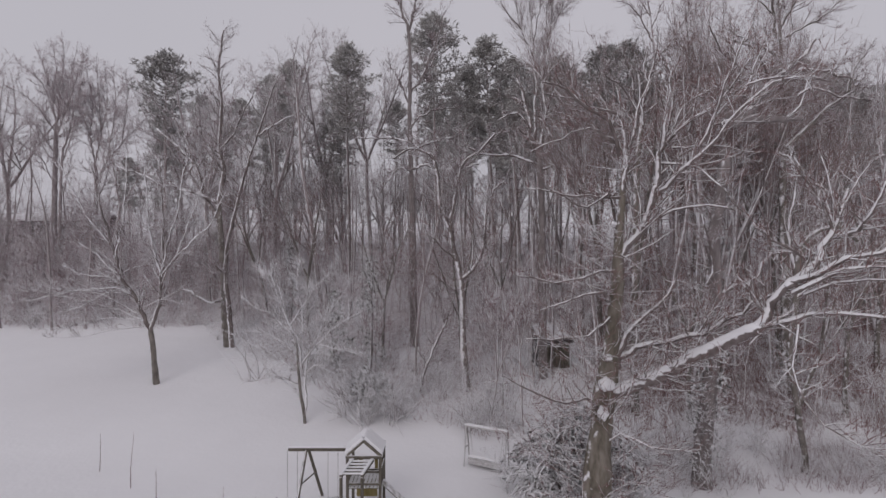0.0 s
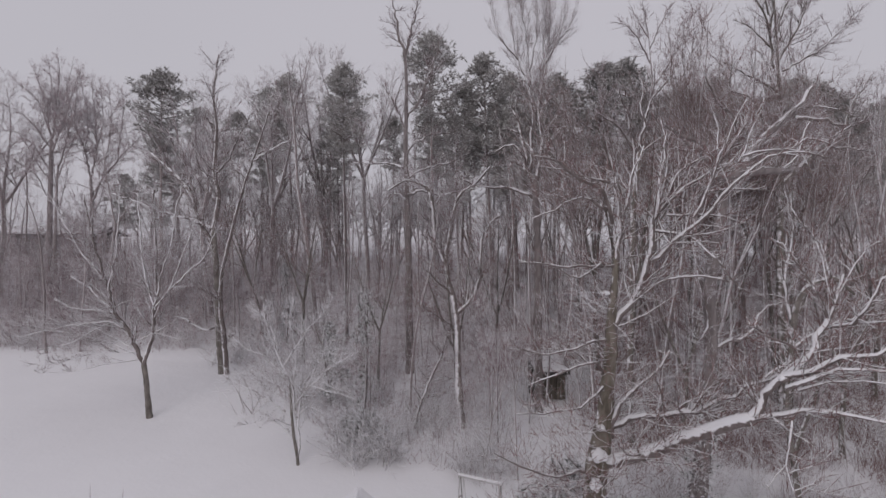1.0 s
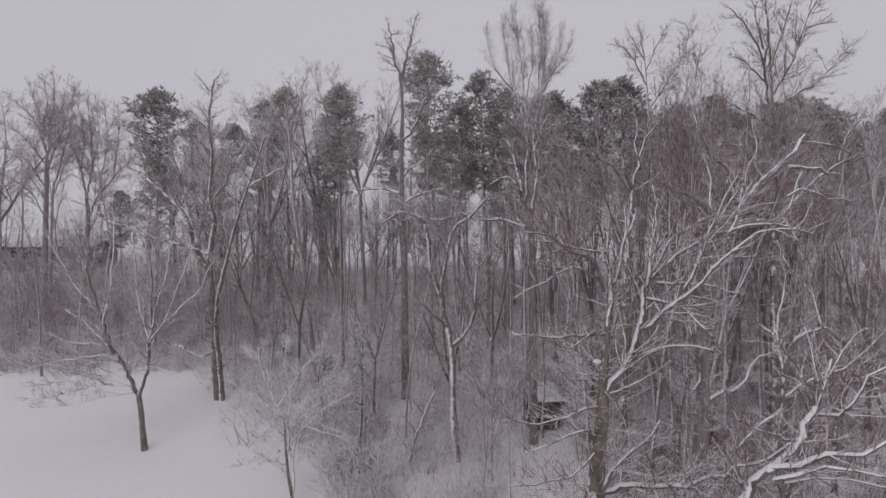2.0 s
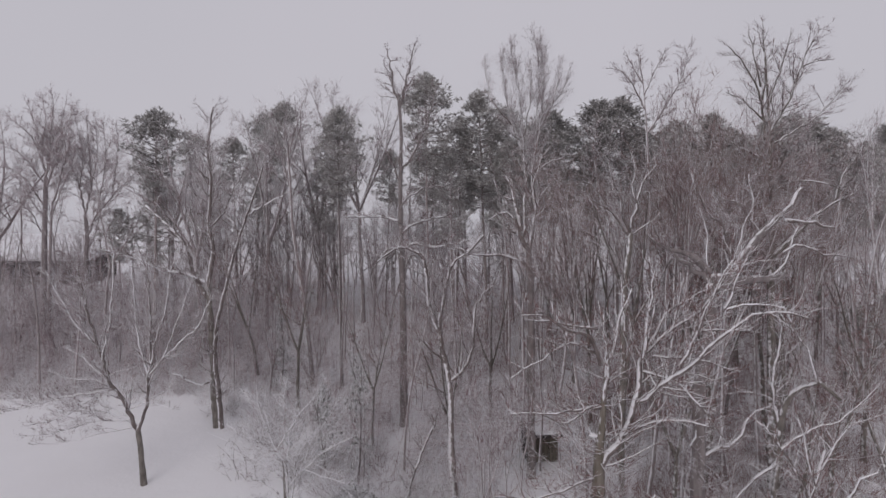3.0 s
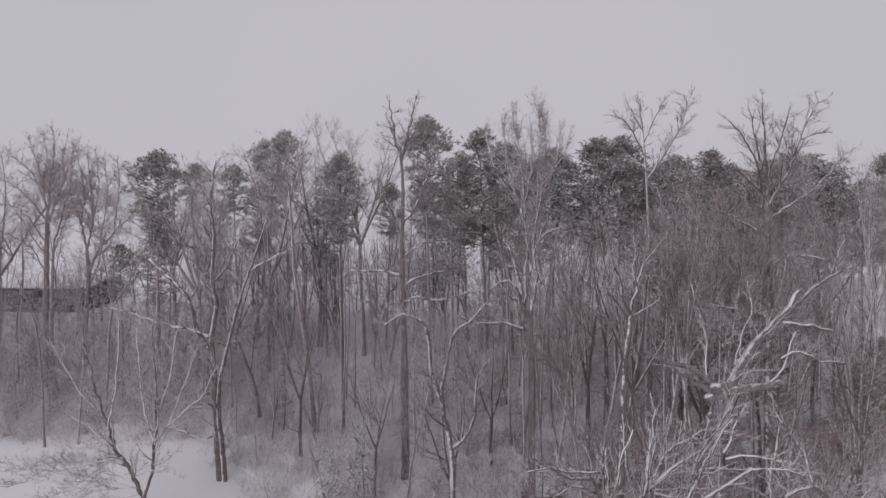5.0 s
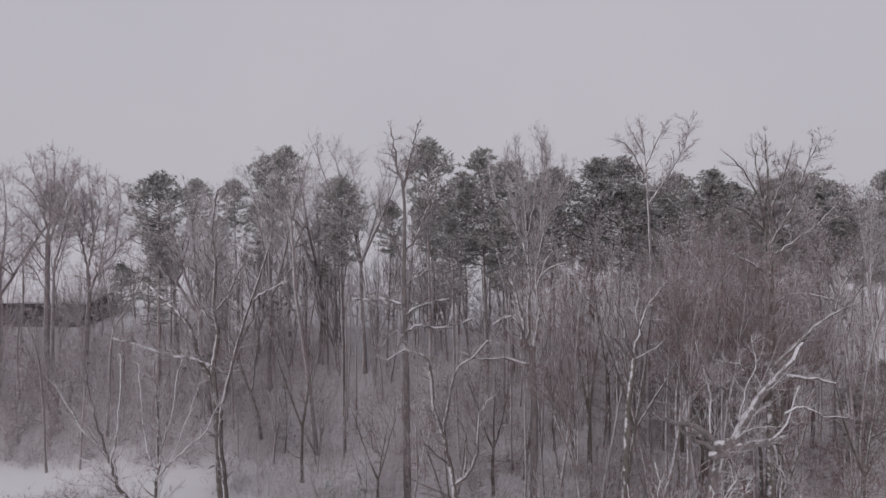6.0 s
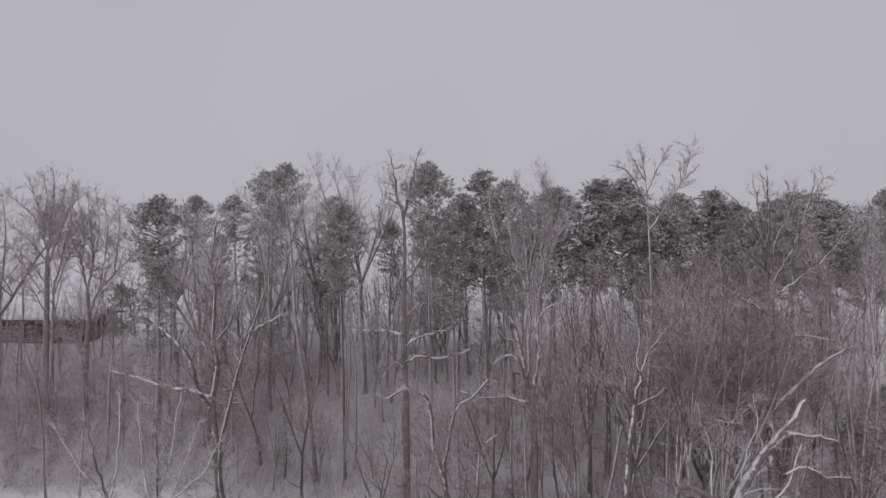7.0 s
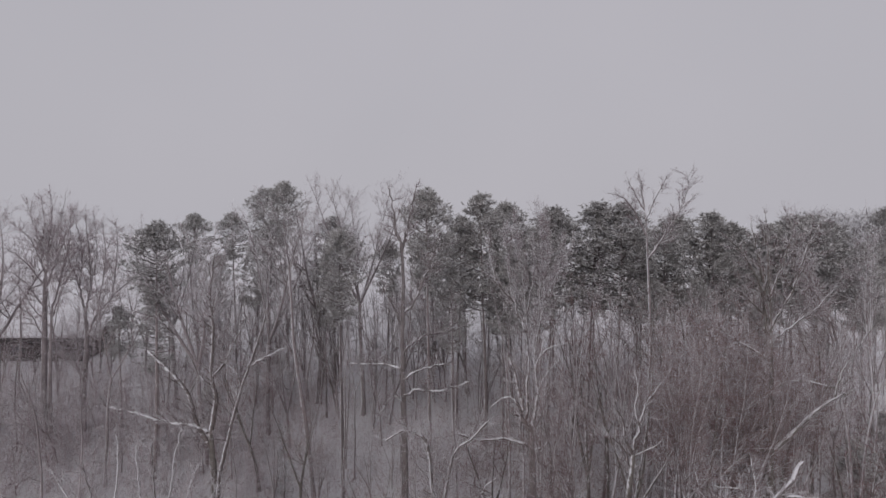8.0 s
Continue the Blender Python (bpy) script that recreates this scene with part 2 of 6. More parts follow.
# ---- trees ----
def unit(rng):
    return Vector((rng.gauss(0, 1), rng.gauss(0, 1), rng.gauss(0, 1))).normalized()


def branch(rng, p, d, length, r, n, up, wobble, tip=0.25):
    pts, d = [p.copy()], d.normalized()
    for _ in range(n):
        d = (d + unit(rng) * wobble + Vector((0, 0, up))).normalized()
        p = p + d * (length / n)
        pts.append(p.copy())
    return pts, [r * (1 + (tip - 1) * i / n) for i in range(n + 1)]


def smooth_path(points, step, rng=None, wobble=0.0):
    """A curve through the points, with a slight unevenness."""
    p = [Vector(q) for q in points]
    p = [p[0] * 2 - p[1]] + p + [p[-1] * 2 - p[-2]]
    out = []
    for a, b, c, d in zip(p, p[1:], p[2:], p[3:]):
        n = max(1, round((c - b).length / step))
        for i in range(n):
            t = i / n
            q = 0.5 * (2 * b + (c - a) * t + (2 * a - 5 * b + 4 * c - d) * t * t + (3 * b - a - 3 * c + d) * t ** 3)
            out.append(q + (unit(rng) * wobble if rng and out else Vector()))
    return out + [p[-2]]


def path_length(pts):
    return sum((b - a).length for a, b in zip(pts, pts[1:]))


def sprout(rng, parents, per_metre, lo, ratio, angles, n, up, wobble, longest=99.0, thin=0.55, floor_r=0.008, most=40):
    """Branches along each parent."""
    made = []
    for pts, radii in parents:
        whole = path_length(pts)
        count = min(most, int(whole * (1 - lo) * per_metre + rng.random()))
        for _ in range(count):
            t = lo + (1 - lo) * rng.random()
            s = t * (len(pts) - 1)
            i = min(int(s), len(pts) - 2)
            p = pts[i].lerp(pts[i + 1], s - i)
            r = radii[i] + (radii[i + 1] - radii[i]) * (s - i)
            along = (pts[i + 1] - pts[i]).normalized()
            side = along.cross(unit(rng)).normalized()
            a = radians(rng.uniform(*angles))
            d = along * math.cos(a) + side * math.sin(a)
            d.z = abs(d.z) * 0.6 if d.z < -0.25 else d.z
            length = min(longest, whole * ratio * (1.15 - 0.75 * t) * rng.uniform(0.6, 1.3))
            made.append(branch(rng, p, d, length, max(floor_r, min(r * thin * rng.uniform(0.7, 1), length * 0.022)), n, up, wobble))
    return made


def straight(polys):
    """Short twigs reduced to spikes."""
    return spike_data([tuple(p[0]) for p, _ in polys], [tuple(p[-1]) for p, _ in polys], [r[0] for _, r in polys])


def spikes(rng, parents, per_metre, length, r, lo=0.1, most=14, up=0.25, spread=0.8):
    starts, ends, radii = [], [], []
    for pts, _ in parents:
        whole = path_length(pts)
        for _ in range(min(most, int(whole * per_metre + rng.random()))):
            s = (lo + (1 - lo) * rng.random()) * (len(pts) - 1)
            i = min(int(s), len(pts) - 2)
            p = pts[i].lerp(pts[i + 1], s - i)
            d = ((pts[i + 1] - pts[i]).normalized() + unit(rng) * spread + Vector((0, 0, up))).normalized()
            starts.append(tuple(p))
            ends.append(tuple(p + d * length * rng.uniform(0.5, 1.4)))
            radii.append(r * rng.uniform(0.7, 1.2))
    return spike_data(starts, ends, radii) if starts else (np.zeros((0, 3)), np.zeros((0, 3), int))


def bare_tree(name, rng, height, r, fork=0.5, leaders=2, limb_rate=1.0, limb_ratio=0.3, angles=(25, 55), fine=1.0, lean=0.03, bark=BARK, spread=(0.14, 0.38), twig=None, spike=1.0, rise=1.0):
    """A leafless tree: a trunk that divides into leaders, limbs, and three orders of twigs."""
    root = new(name)
    up = Vector((rng.gauss(0, lean), rng.gauss(0, lean), 1))
    trunk, radii = branch(rng, Vector((0, 0, -0.25)), up, height * fork, r, 8, 0.02, 0.06, 0.72)
    radii[0] *= 1.4
    stems = [(trunk, radii)]
    top, way = trunk[-1], (trunk[-1] - trunk[-2]).normalized()
    spin = rng.uniform(0, 6.28)
    for i in range(leaders):
        a = spin + i * 6.28 / leaders
        out = Vector((math.cos(a), math.sin(a), 0)) * (0.0 if leaders == 1 else rng.uniform(*spread))
        stems.append(branch(rng, top, way + out, height * (1 - fork) * rng.uniform(0.85, 1.02), radii[-1] * 0.85, 8, 0.05, 0.07, 0.12))
    limbs = sprout(rng, stems[1:], limb_rate * 1.5, 0.16, limb_ratio, angles, 5, 0.10 * rise, 0.10 / rise ** 0.5, height * 0.3)
    limbs += sprout(rng, stems[:1], limb_rate * 0.6, 0.4, limb_ratio * 0.8, (45, 85), 5, 0.08, 0.14, height * 0.22, 0.4)
    small = sprout(rng, limbs, 3.6 * fine, 0.15, 0.42, (25, 60), 3, 0.08 * rise, 0.14 / rise ** 0.5, 2.4, 0.6, 0.011, 18)
    small += sprout(rng, stems[1:], 2.0 * fine, 0.3, 0.12, (30, 60), 2, 0.08, 0.14, 2.2, 0.35, 0.011)
    part("trunk", mesh_of("trunk", bark, tube_data(stems[:1], 8)), root)
    part("crown", mesh_of("crown", (bark, twig or TWIG, BARK_LIMB), tube_data(stems[1:], 7), (*tube_data(limbs, 4), 2), (*straight(small), 1),
                          (*spikes(rng, small, 4.6 * fine, 0.8, 0.012 * spike, up=0.25 * rise, spread=0.8 / rise ** 0.3), 1), (*spikes(rng, limbs, 2.2 * fine, 0.9, 0.013 * spike, up=0.25 * rise), 1)), root, kind="stuff")
    return root


def needle_clumps(rng, centres, sizes, tufts, blades, blade_len, blade_w):
    """Tufts of needles: thin blades that point out and up from many small centres."""
    g = np.random.default_rng(rng.randrange(1 << 30))
    c = np.repeat(np.array(centres, float), tufts, axis=0)
    s = np.repeat(np.array(sizes, float), tufts, axis=0)
    o = g.normal(size=c.shape)
    o /= np.linalg.norm(o, axis=1, keepdims=True)
    o *= g.uniform(0.55, 1.05, (len(o), 1))
    p = np.repeat(c + o * s, blades, axis=0)
    d = np.repeat(o, blades, axis=0) * 0.7 + g.normal(size=p.shape) * 0.7 + (0, 0, 0.25)
    d /= np.linalg.norm(d, axis=1, keepdims=True)
    side = np.cross(d, g.normal(size=p.shape))
    side /= np.linalg.norm(side, axis=1, keepdims=True)
    length = blade_len * g.uniform(0.6, 1.3, (len(p), 1))
    v = np.stack([p - side * blade_w / 2, p + side * blade_w / 2, p + d * length], 1).reshape(-1, 3)
    return v, np.arange(len(v)).reshape(-1, 3)


def pine_tree(name, rng, height, r, crown, radius, dead=5, tufts=9, limbs_of=54, blade=(0.38, 0.1)):
    """A tall pine: a bare straight trunk with dead stubs and a domed, ragged crown of needle clumps in uneven tiers."""
    root = new(name)
    trunk, radii = branch(rng, Vector((0, 0, -0.25)), Vector((rng.gauss(0, 0.015), rng.gauss(0, 0.015), 1)), height, r, 12, 0.03, 0.018, 0.22)
    radii[0] *= 1.3
    limbs, centres, sizes = [], [], []

    def spot(z):
        s = min(max(z / height, 0), 0.999) * (len(trunk) - 1)
        return trunk[int(s)].lerp(trunk[int(s) + 1], s - int(s))

    spin, lopsided = rng.uniform(0, 6.28), rng.uniform(0, 6.28)
    for i in range(limbs_of):
        f = ((i + rng.random()) / limbs_of) ** 0.9
        z = height - 0.35 - (crown - 0.35) * f
        dome = min(1, f / 0.45) ** 0.7 * (1 - 0.5 * max(0, f - 0.5) / 0.5)
        spin += rng.uniform(1.7, 2.9)
        reach = radius * max(0.16, dome) * rng.uniform(0.6, 1.12) * (1 + 0.18 * math.cos(spin - lopsided))
        d = Vector((math.cos(spin), math.sin(spin), rng.uniform(0.45, 0.8) - 0.6 * f))
        limb = branch(rng, spot(z), d, reach, 0.045 + 0.025 * f, 5, 0.05, 0.1, 0.3)
        limbs.append(limb)
        for t in (0.4, 0.62, 0.82, 1.0):
            if rng.random() < (0.92 if f < 0.45 else 0.62) * (0.7 if t < 0.5 else 1):
                q = limb[0][min(5, round(t * 5))] + unit(rng) * 0.2
                k = rng.uniform(0.38, 0.72)
                centres.append(tuple(q + Vector((0, 0, 0.12))))
                sizes.append((k * 1.2, k * 1.2, k * 0.55))
    for dz in (0.0, 0.45, 0.9, 1.4):
        centres.append(tuple(spot(height - dz) + unit(rng) * (0.1 + 0.3 * dz)))
        sizes.append((0.42 + 0.12 * dz, 0.42 + 0.12 * dz, 0.42))
    stubs = [branch(rng, spot(height * rng.uniform(0.35, 0.72)), Vector((rng.gauss(0, 1), rng.gauss(0, 1), 0.1)), rng.uniform(0.6, 2.0), 0.03, 3, 0.0, 0.15) for _ in range(dead)]
    part("trunk", mesh_of("trunk", BARK_PINE, tube_data([(trunk, radii)], 8)), root)
    part("crown", mesh_of("crown", (BARK_PINE, NEEDLES), tube_data(limbs, 4), tube_data(stubs, 4), (*needle_clumps(rng, centres, sizes, tufts, 6, *blade), 1), smooth=False), root, kind="stuff")
    return root


def shrub(name, rng, height, spread, stems=9):
    root = new(name)
    canes = []
    for _ in range(stems):
        a, k = rng.uniform(0, 6.28), rng.uniform(0.1, 1) * spread / height
        canes.append(branch(rng, Vector((rng.gauss(0, 0.12), rng.gauss(0, 0.12), -0.1)), Vector((math.cos(a) * k, math.sin(a) * k, 1)), height * rng.uniform(0.6, 1.1), rng.uniform(0.007, 0.017), 6, 0.0, 0.2, 0.4))
    side = sprout(rng, canes, 2.4, 0.15, 0.45, (35, 90), 3, 0.03, 0.25, 1.4, 0.7, 0.008, 10)
    part("branchwork", mesh_of("branchwork", TWIG_WHITE, tube_data(canes, 4), tube_data(side, 3), spikes(rng, side, 3.8, 0.48, 0.01)), root, kind="stuff")
    return root


def hero_tree(name, label, rng, trunk, r0, r1, limbs, bark=BARK, twig_rate=2.4, twig_len=2.2, fine=1.0, caps=True, step=0.45, shoots=0.0, shoot_len=1.4, vines=None, cap_size=1.0, cap_from=0.075, swell=1.0, laden=True, thick=1.0, dark_twigs=False, steep_above=99.0, crook=1.0, frosty=False, cap_to=9.0, twigs=None):
    """A tree with its own trunk and limbs: each limb is (points, start radius, end radius)."""
    base = Vector(trunk[0])
    foot = ground_z(base.x, base.y)
    root = thing(name, base.x, base.y, foot, label, "tree")
    root.matrix_basis = pose(base.x, base.y, foot)
    off = Vector((base.x, base.y, foot))
    path = [q - off for q in smooth_path(trunk, step * 1.3, rng, 0.02)]
    if path[0].z > -0.2:
        path.insert(0, Vector((path[0].x, path[0].y, -0.3)))
    radii = [r0 + (r1 - r0) * i / (len(path) - 1) for i in range(len(path))]
    radii = [k * rng.uniform(0.9, 1.13) for k in radii]
    radii[0] *= 1.3
    broken = path + [path[-1] + (path[-1] - path[-2]).normalized() * radii[-1] * k for k in (0.5, 0.9)]
    part("trunk", mesh_of("trunk", bark, tube_data([(broken, radii + [radii[-1] * 0.75, radii[-1] * 0.05])], 12)), root)
    grown = [(path[len(path) // 3:], radii[len(path) // 3:])]
    for points, a, b in limbs:
        a, b = a * (1 + (swell - 1) * 0.4), b * swell
        way = [q - off for q in smooth_path(points, step, rng, (crook if a < 0.15 else 0.4) * min(0.085, 0.03 + a * 0.45))]
        rad = [a + (b - a) * i / (len(way) - 1) for i in range(len(way))]
        grown.append((way, rad))
        nose, tail = (way[1] - way[0]).normalized() * rad[0], (way[-1] - way[-2]).normalized() * rad[-1]
        hull = [way[0] - nose * 0.8, way[0] - nose * 0.5] + way + [way[-1] + tail * 0.8]
        hull_r = [rad[0] * 0.05, rad[0] * 0.7] + rad + [rad[-1] * 0.1]
        limb = part("limb", mesh_of("limb", LADEN if frosty and a < 0.09 else BARK_LIMB if laden and a < (0.19 if swell > 1.2 else 0.12) or swell > 1.2 and caps and a > 0.2 else bark, tube_data([(hull, hull_r)], 8)), root)
        if caps and cap_from < a < cap_to and points[0][2] < steep_above:
            flat = [Vector((b - a).normalized().xy).length for a, b in zip(way, way[1:])]
            flat.append(flat[-1])
            cap = [(q + Vector((-0.12 - 0.5 * (1 - f), -0.34, 0.05 + 0.28 * f)) * k, max(0.003, k * 0.86 * max(0.0, f - 0.12) * cap_size * rng.choice((0.35, 0.75, 0.9, 1.0, 1.1)) * rng.uniform(0.8, 1.15))) for q, k, f in zip(way, rad, flat)]
            cap[0] = (way[0], 0.2 * rad[0])
            cap[-1] = (cap[-1][0], 0.4 * cap[-1][1])
            part("snow", mesh_of("snow", LIMB_SNOW, tube_data([([c for c, _ in cap], [k for _, k in cap])], 6)), limb, "line of snow along the limb")
    high = [(p, r) for p, r in grown[1:] if p[0].z + off.z >= steep_above]
    side = sprout(rng, [g for g in grown[1:] if g[0][0].z + off.z < steep_above], twig_rate * 1.3, 0.1, 0.3, (25, 70), 6, 0.045, 0.26, twig_len, 0.45, 0.012 * thick, 60)
    side += sprout(rng, high, twig_rate * 1.6, 0.05, 0.35, (6, 22), 5, 0.06, 0.07, twig_len * 1.5, 0.4, 0.008 * thick, 60)
    near = [(p, r) for p, r in grown[1:] if (p[-1] + off).y < 14.8]
    if near:
        side += sprout(rng, near, 2.6, 0.15, 0.35, (25, 75), 6, 0.03, 0.2, 1.5, 0.4, 0.009, 20)
    stray = []
    if vines:
        spots = [p for p in path if vines[0] < p.z < vines[1]]
        centres = [tuple(p + unit(rng) * 0.35) for p in spots for _ in range(7)]
        part("ivy", mesh_of("ivy", LEAVES, needle_clumps(rng, centres, [(0.5, 0.5, 0.4)] * len(centres), 9, 5, 0.22, 0.05), smooth=False), root, "tangle of snow-dusted ivy", "stuff")
    if shoots:
        stray = sprout(rng, [(path, [0.05] * len(path))], shoots, 0.03, 0.3, (50, 100), 6, 0.0, 0.18, shoot_len, 0.45, 0.015, 110)
    small = sprout(rng, side + stray, 4.6 * fine, 0.12, 0.42, (20, 60) if high else (25, 70), 4, 0.04, 0.28, 1.3, 0.6, 0.008 * thick, 12)
    part("branchwork", mesh_of("branchwork", (LADEN if frosty else BARK_LIMB if laden else bark, TWIG_WHITE if laden else twigs or TWIG, TWIG_BROWN if dark_twigs else twigs or (TWIG_WHITE if frosty else TWIG)), tube_data(side, 4), (*tube_data(stray + small, 3), 1),
                               (*spikes(rng, small, 6.0 * fine, 0.42, 0.0065 * thick), 2), (*spikes(rng, side, 4.0 * fine, 0.55, 0.0075 * thick), 2)), root, kind="stuff")
    return root


# ---- the large trees at the edge of the wood ----
limbs = []
limbs.append(([(5.55, 17.20, 5.26), (6.08, 16.60, 5.61), (6.64, 15.80, 6.16), (7.19, 14.80, 6.95), (7.76, 13.80, 7.67), (7.95, 13.10, 7.99)], 0.21, 0.135))
limbs.append(([(7.95, 13.15, 7.99), (8.28, 13.00, 8.64), (8.44, 12.60, 9.15), (8.77, 12.20, 9.46), (9.20, 11.90, 9.75), (9.72, 11.60, 9.94), (10.17, 11.40, 10.27)], 0.12, 0.03))
limbs.append(([(8.40, 12.60, 9.12), (8.92, 12.80, 9.40), (9.40, 13.00, 9.83), (9.86, 13.20, 10.34), (10.32, 13.40, 11.02), (10.62, 13.60, 11.57)], 0.10, 0.03))
limbs.append(([(8.00, 13.15, 8.01), (8.44, 12.80, 8.26), (8.78, 12.40, 8.48), (9.15, 12.00, 8.55), (9.56, 11.70, 8.52), (10.09, 11.30, 8.45)], 0.07, 0.025))
limbs.append(([(8.45, 12.50, 8.95), (8.70, 12.10, 9.27), (9.13, 11.80, 9.50), (9.56, 11.40, 9.58), (10.03, 11.10, 9.61)], 0.06, 0.02))
limbs.append(([(8.65, 12.40, 8.92), (9.02, 12.00, 9.17), (9.56, 11.70, 9.33), (10.09, 11.30, 9.32)], 0.04, 0.015))
limbs.append(([(9.95, 13.15, 10.3), (10.13, 12.60, 10.44), (10.16, 12.30, 10.88), (10.30, 12.00, 11.59), (10.51, 11.80, 11.81)], 0.05, 0.015))
limbs.append(([(10.24, 13.10, 10.5), (10.32, 12.50, 10.5), (10.69, 12.00, 10.62)], 0.035, 0.012))
limbs.append(([(9.92, 13.20, 10.48), (9.60, 13.20, 11.19), (9.17, 13.20, 11.76), (8.77, 13.20, 12.40)], 0.035, 0.008))
limbs.append(([(10.14, 13.30, 10.82), (10.06, 13.40, 11.45), (9.96, 13.50, 12.01), (9.85, 13.60, 12.59)], 0.03, 0.008))
limbs.append(([(10.40, 13.40, 11.16), (10.75, 13.40, 11.88), (11.04, 13.40, 12.24), (11.40, 13.40, 12.46)], 0.03, 0.008))
limbs.append(([(9.26, 12.90, 9.72), (8.51, 12.60, 9.94), (7.91, 12.40, 10.23), (7.32, 12.20, 10.50)], 0.035, 0.01))
limbs.append(([(10.13, 12.60, 10.44), (10.21, 12.20, 11.10), (10.43, 12.00, 11.26)], 0.025, 0.008))
limbs.append(([(7.91, 13.20, 8.04), (8.23, 12.80, 8.16), (8.52, 12.40, 7.86), (8.91, 12.20, 7.68)], 0.03, 0.01))
limbs.append(([(8.50, 12.40, 8.18), (8.21, 12.20, 7.22), (8.45, 12.10, 6.45), (8.77, 12.00, 5.90), (9.33, 11.80, 5.64), (9.93, 11.60, 5.27)], 0.028, 0.008))
limbs.append(([(8.21, 12.20, 7.22), (7.99, 12.20, 7.02), (7.79, 12.20, 6.66)], 0.015, 0.005))
limbs.append(([(5.85, 17.20, 6.42), (6.33, 16.80, 6.83), (7.16, 15.80, 7.26), (7.94, 15.00, 7.73), (8.45, 14.20, 8.47), (8.98, 13.60, 9.05), (9.58, 13.20, 9.73)], 0.1, 0.025))
limbs.append(([(5.81, 17.20, 6.08), (5.93, 17.00, 7.24), (6.52, 16.80, 7.82), (7.16, 16.60, 8.57), (7.36, 16.40, 9.04)], 0.1, 0.03))
limbs.append(([(5.74, 17.10, 8.90), (6.00, 17.00, 10.02), (6.59, 17.00, 10.85), (6.96, 17.00, 12.24), (7.26, 17.00, 13.44), (7.98, 17.00, 14.06), (9.00, 17.00, 14.87), (10.11, 17.00, 16.32)], 0.125, 0.02))
limbs.append(([(6.89, 17.00, 11.78), (7.52, 16.60, 12.37), (8.14, 16.20, 13.11), (8.71, 15.80, 13.84), (9.33, 15.40, 14.63), (10.20, 15.20, 14.98), (11.21, 15.00, 14.84)], 0.08, 0.02))
limbs.append(([(7.22, 17.00, 13.35), (7.42, 17.20, 14.52), (7.70, 17.40, 16.08)], 0.06, 0.02))
limbs.append(([(6.74, 17.00, 10.85), (7.43, 16.80, 11.26), (8.33, 16.40, 11.41), (9.11, 16.20, 11.22)], 0.05, 0.02))
limbs.append(([(5.87, 16.90, 11.86), (6.04, 16.90, 13.15), (6.37, 16.90, 14.44), (6.74, 16.90, 15.54)], 0.07, 0.02))
limbs.append(([(5.85, 16.90, 11.77), (6.03, 17.20, 12.83), (6.06, 17.60, 14.62)], 0.06, 0.02))
limbs.append(([(5.73, 16.90, 13.06), (5.32, 16.50, 14.01), (4.46, 16.00, 14.37), (3.76, 15.60, 14.78), (2.91, 15.20, 14.90)], 0.06, 0.02))
limbs.append(([(5.82, 16.90, 11.68), (4.99, 16.60, 11.65), (3.81, 16.20, 11.69), (2.69, 15.80, 11.82)], 0.05, 0.015))
limbs.append(([(5.70, 17.10, 9.27), (5.05, 16.80, 9.32), (4.45, 16.60, 9.11), (3.59, 16.40, 8.95), (2.28, 16.00, 9.18)], 0.05, 0.015))
limbs.append(([(5.48, 17.10, 8.16), (5.27, 16.80, 8.55), (4.42, 16.50, 8.54), (3.84, 16.30, 8.38), (2.89, 16.00, 8.07)], 0.055, 0.015))
limbs.append(([(5.55, 17.10, 7.78), (5.23, 16.80, 7.60), (4.60, 16.50, 7.25), (3.81, 16.20, 7.19), (2.51, 15.80, 7.26)], 0.045, 0.015))
limbs.append(([(5.25, 17.10, 4.52), (4.63, 16.60, 5.23), (3.81, 16.20, 5.22), (2.86, 15.80, 5.54), (1.78, 15.40, 6.24)], 0.05, 0.012))
limbs.append(([(5.18, 17.10, 3.50), (5.71, 16.60, 4.05), (6.46, 16.20, 3.84), (7.55, 15.90, 3.78)], 0.04, 0.012))
limbs.append(([(5.18, 17.10, 4.06), (5.71, 16.60, 4.95), (6.14, 16.30, 5.93), (6.55, 16.00, 6.88)], 0.03, 0.01))
limbs.append(([(7.19, 17.05, 13.23), (7.49, 17.27, 15.44)], 0.05, 0.01))
limbs.append(([(8.82, 17.05, 13.98), (9.47, 17.26, 15.82)], 0.05, 0.01))
limbs.append(([(9.54, 16.45, 14.96), (10.25, 16.46, 16.57)], 0.045, 0.01))
limbs.append(([(6.67, 17.26, 14.13), (6.58, 17.48, 15.90)], 0.045, 0.01))
limbs.append(([(6.01, 16.96, 13.25), (5.58, 16.68, 15.20)], 0.04, 0.01))
limbs.append(([(8.08, 17.05, 13.88), (8.53, 17.26, 15.73)], 0.045, 0.01))
limbs.append(([(9.04, 17.05, 14.44), (10.49, 17.65, 15.81)], 0.045, 0.01))
limbs.append(([(7.19, 17.05, 12.82), (7.79, 16.64, 12.73), (8.47, 16.23, 12.15), (9.17, 15.82, 11.09)], 0.05, 0.015))
limbs.append(([(7.56, 17.05, 13.34), (8.66, 16.64, 13.31), (9.91, 16.23, 13.01)], 0.045, 0.012))
limbs.append(([(7.37, 17.05, 13.69), (7.96, 17.06, 14.68), (8.76, 17.06, 15.27), (9.96, 17.06, 15.68)], 0.05, 0.012))
limbs.append(([(6.05, 17.04, 11.52), (5.23, 16.65, 11.78), (4.60, 16.45, 11.34), (3.31, 16.06, 11.81)], 0.05, 0.012))
limbs.append(([(5.68, 16.86, 13.41), (4.63, 16.47, 13.84), (3.66, 16.07, 13.41), (2.65, 15.67, 12.94)], 0.045, 0.012))
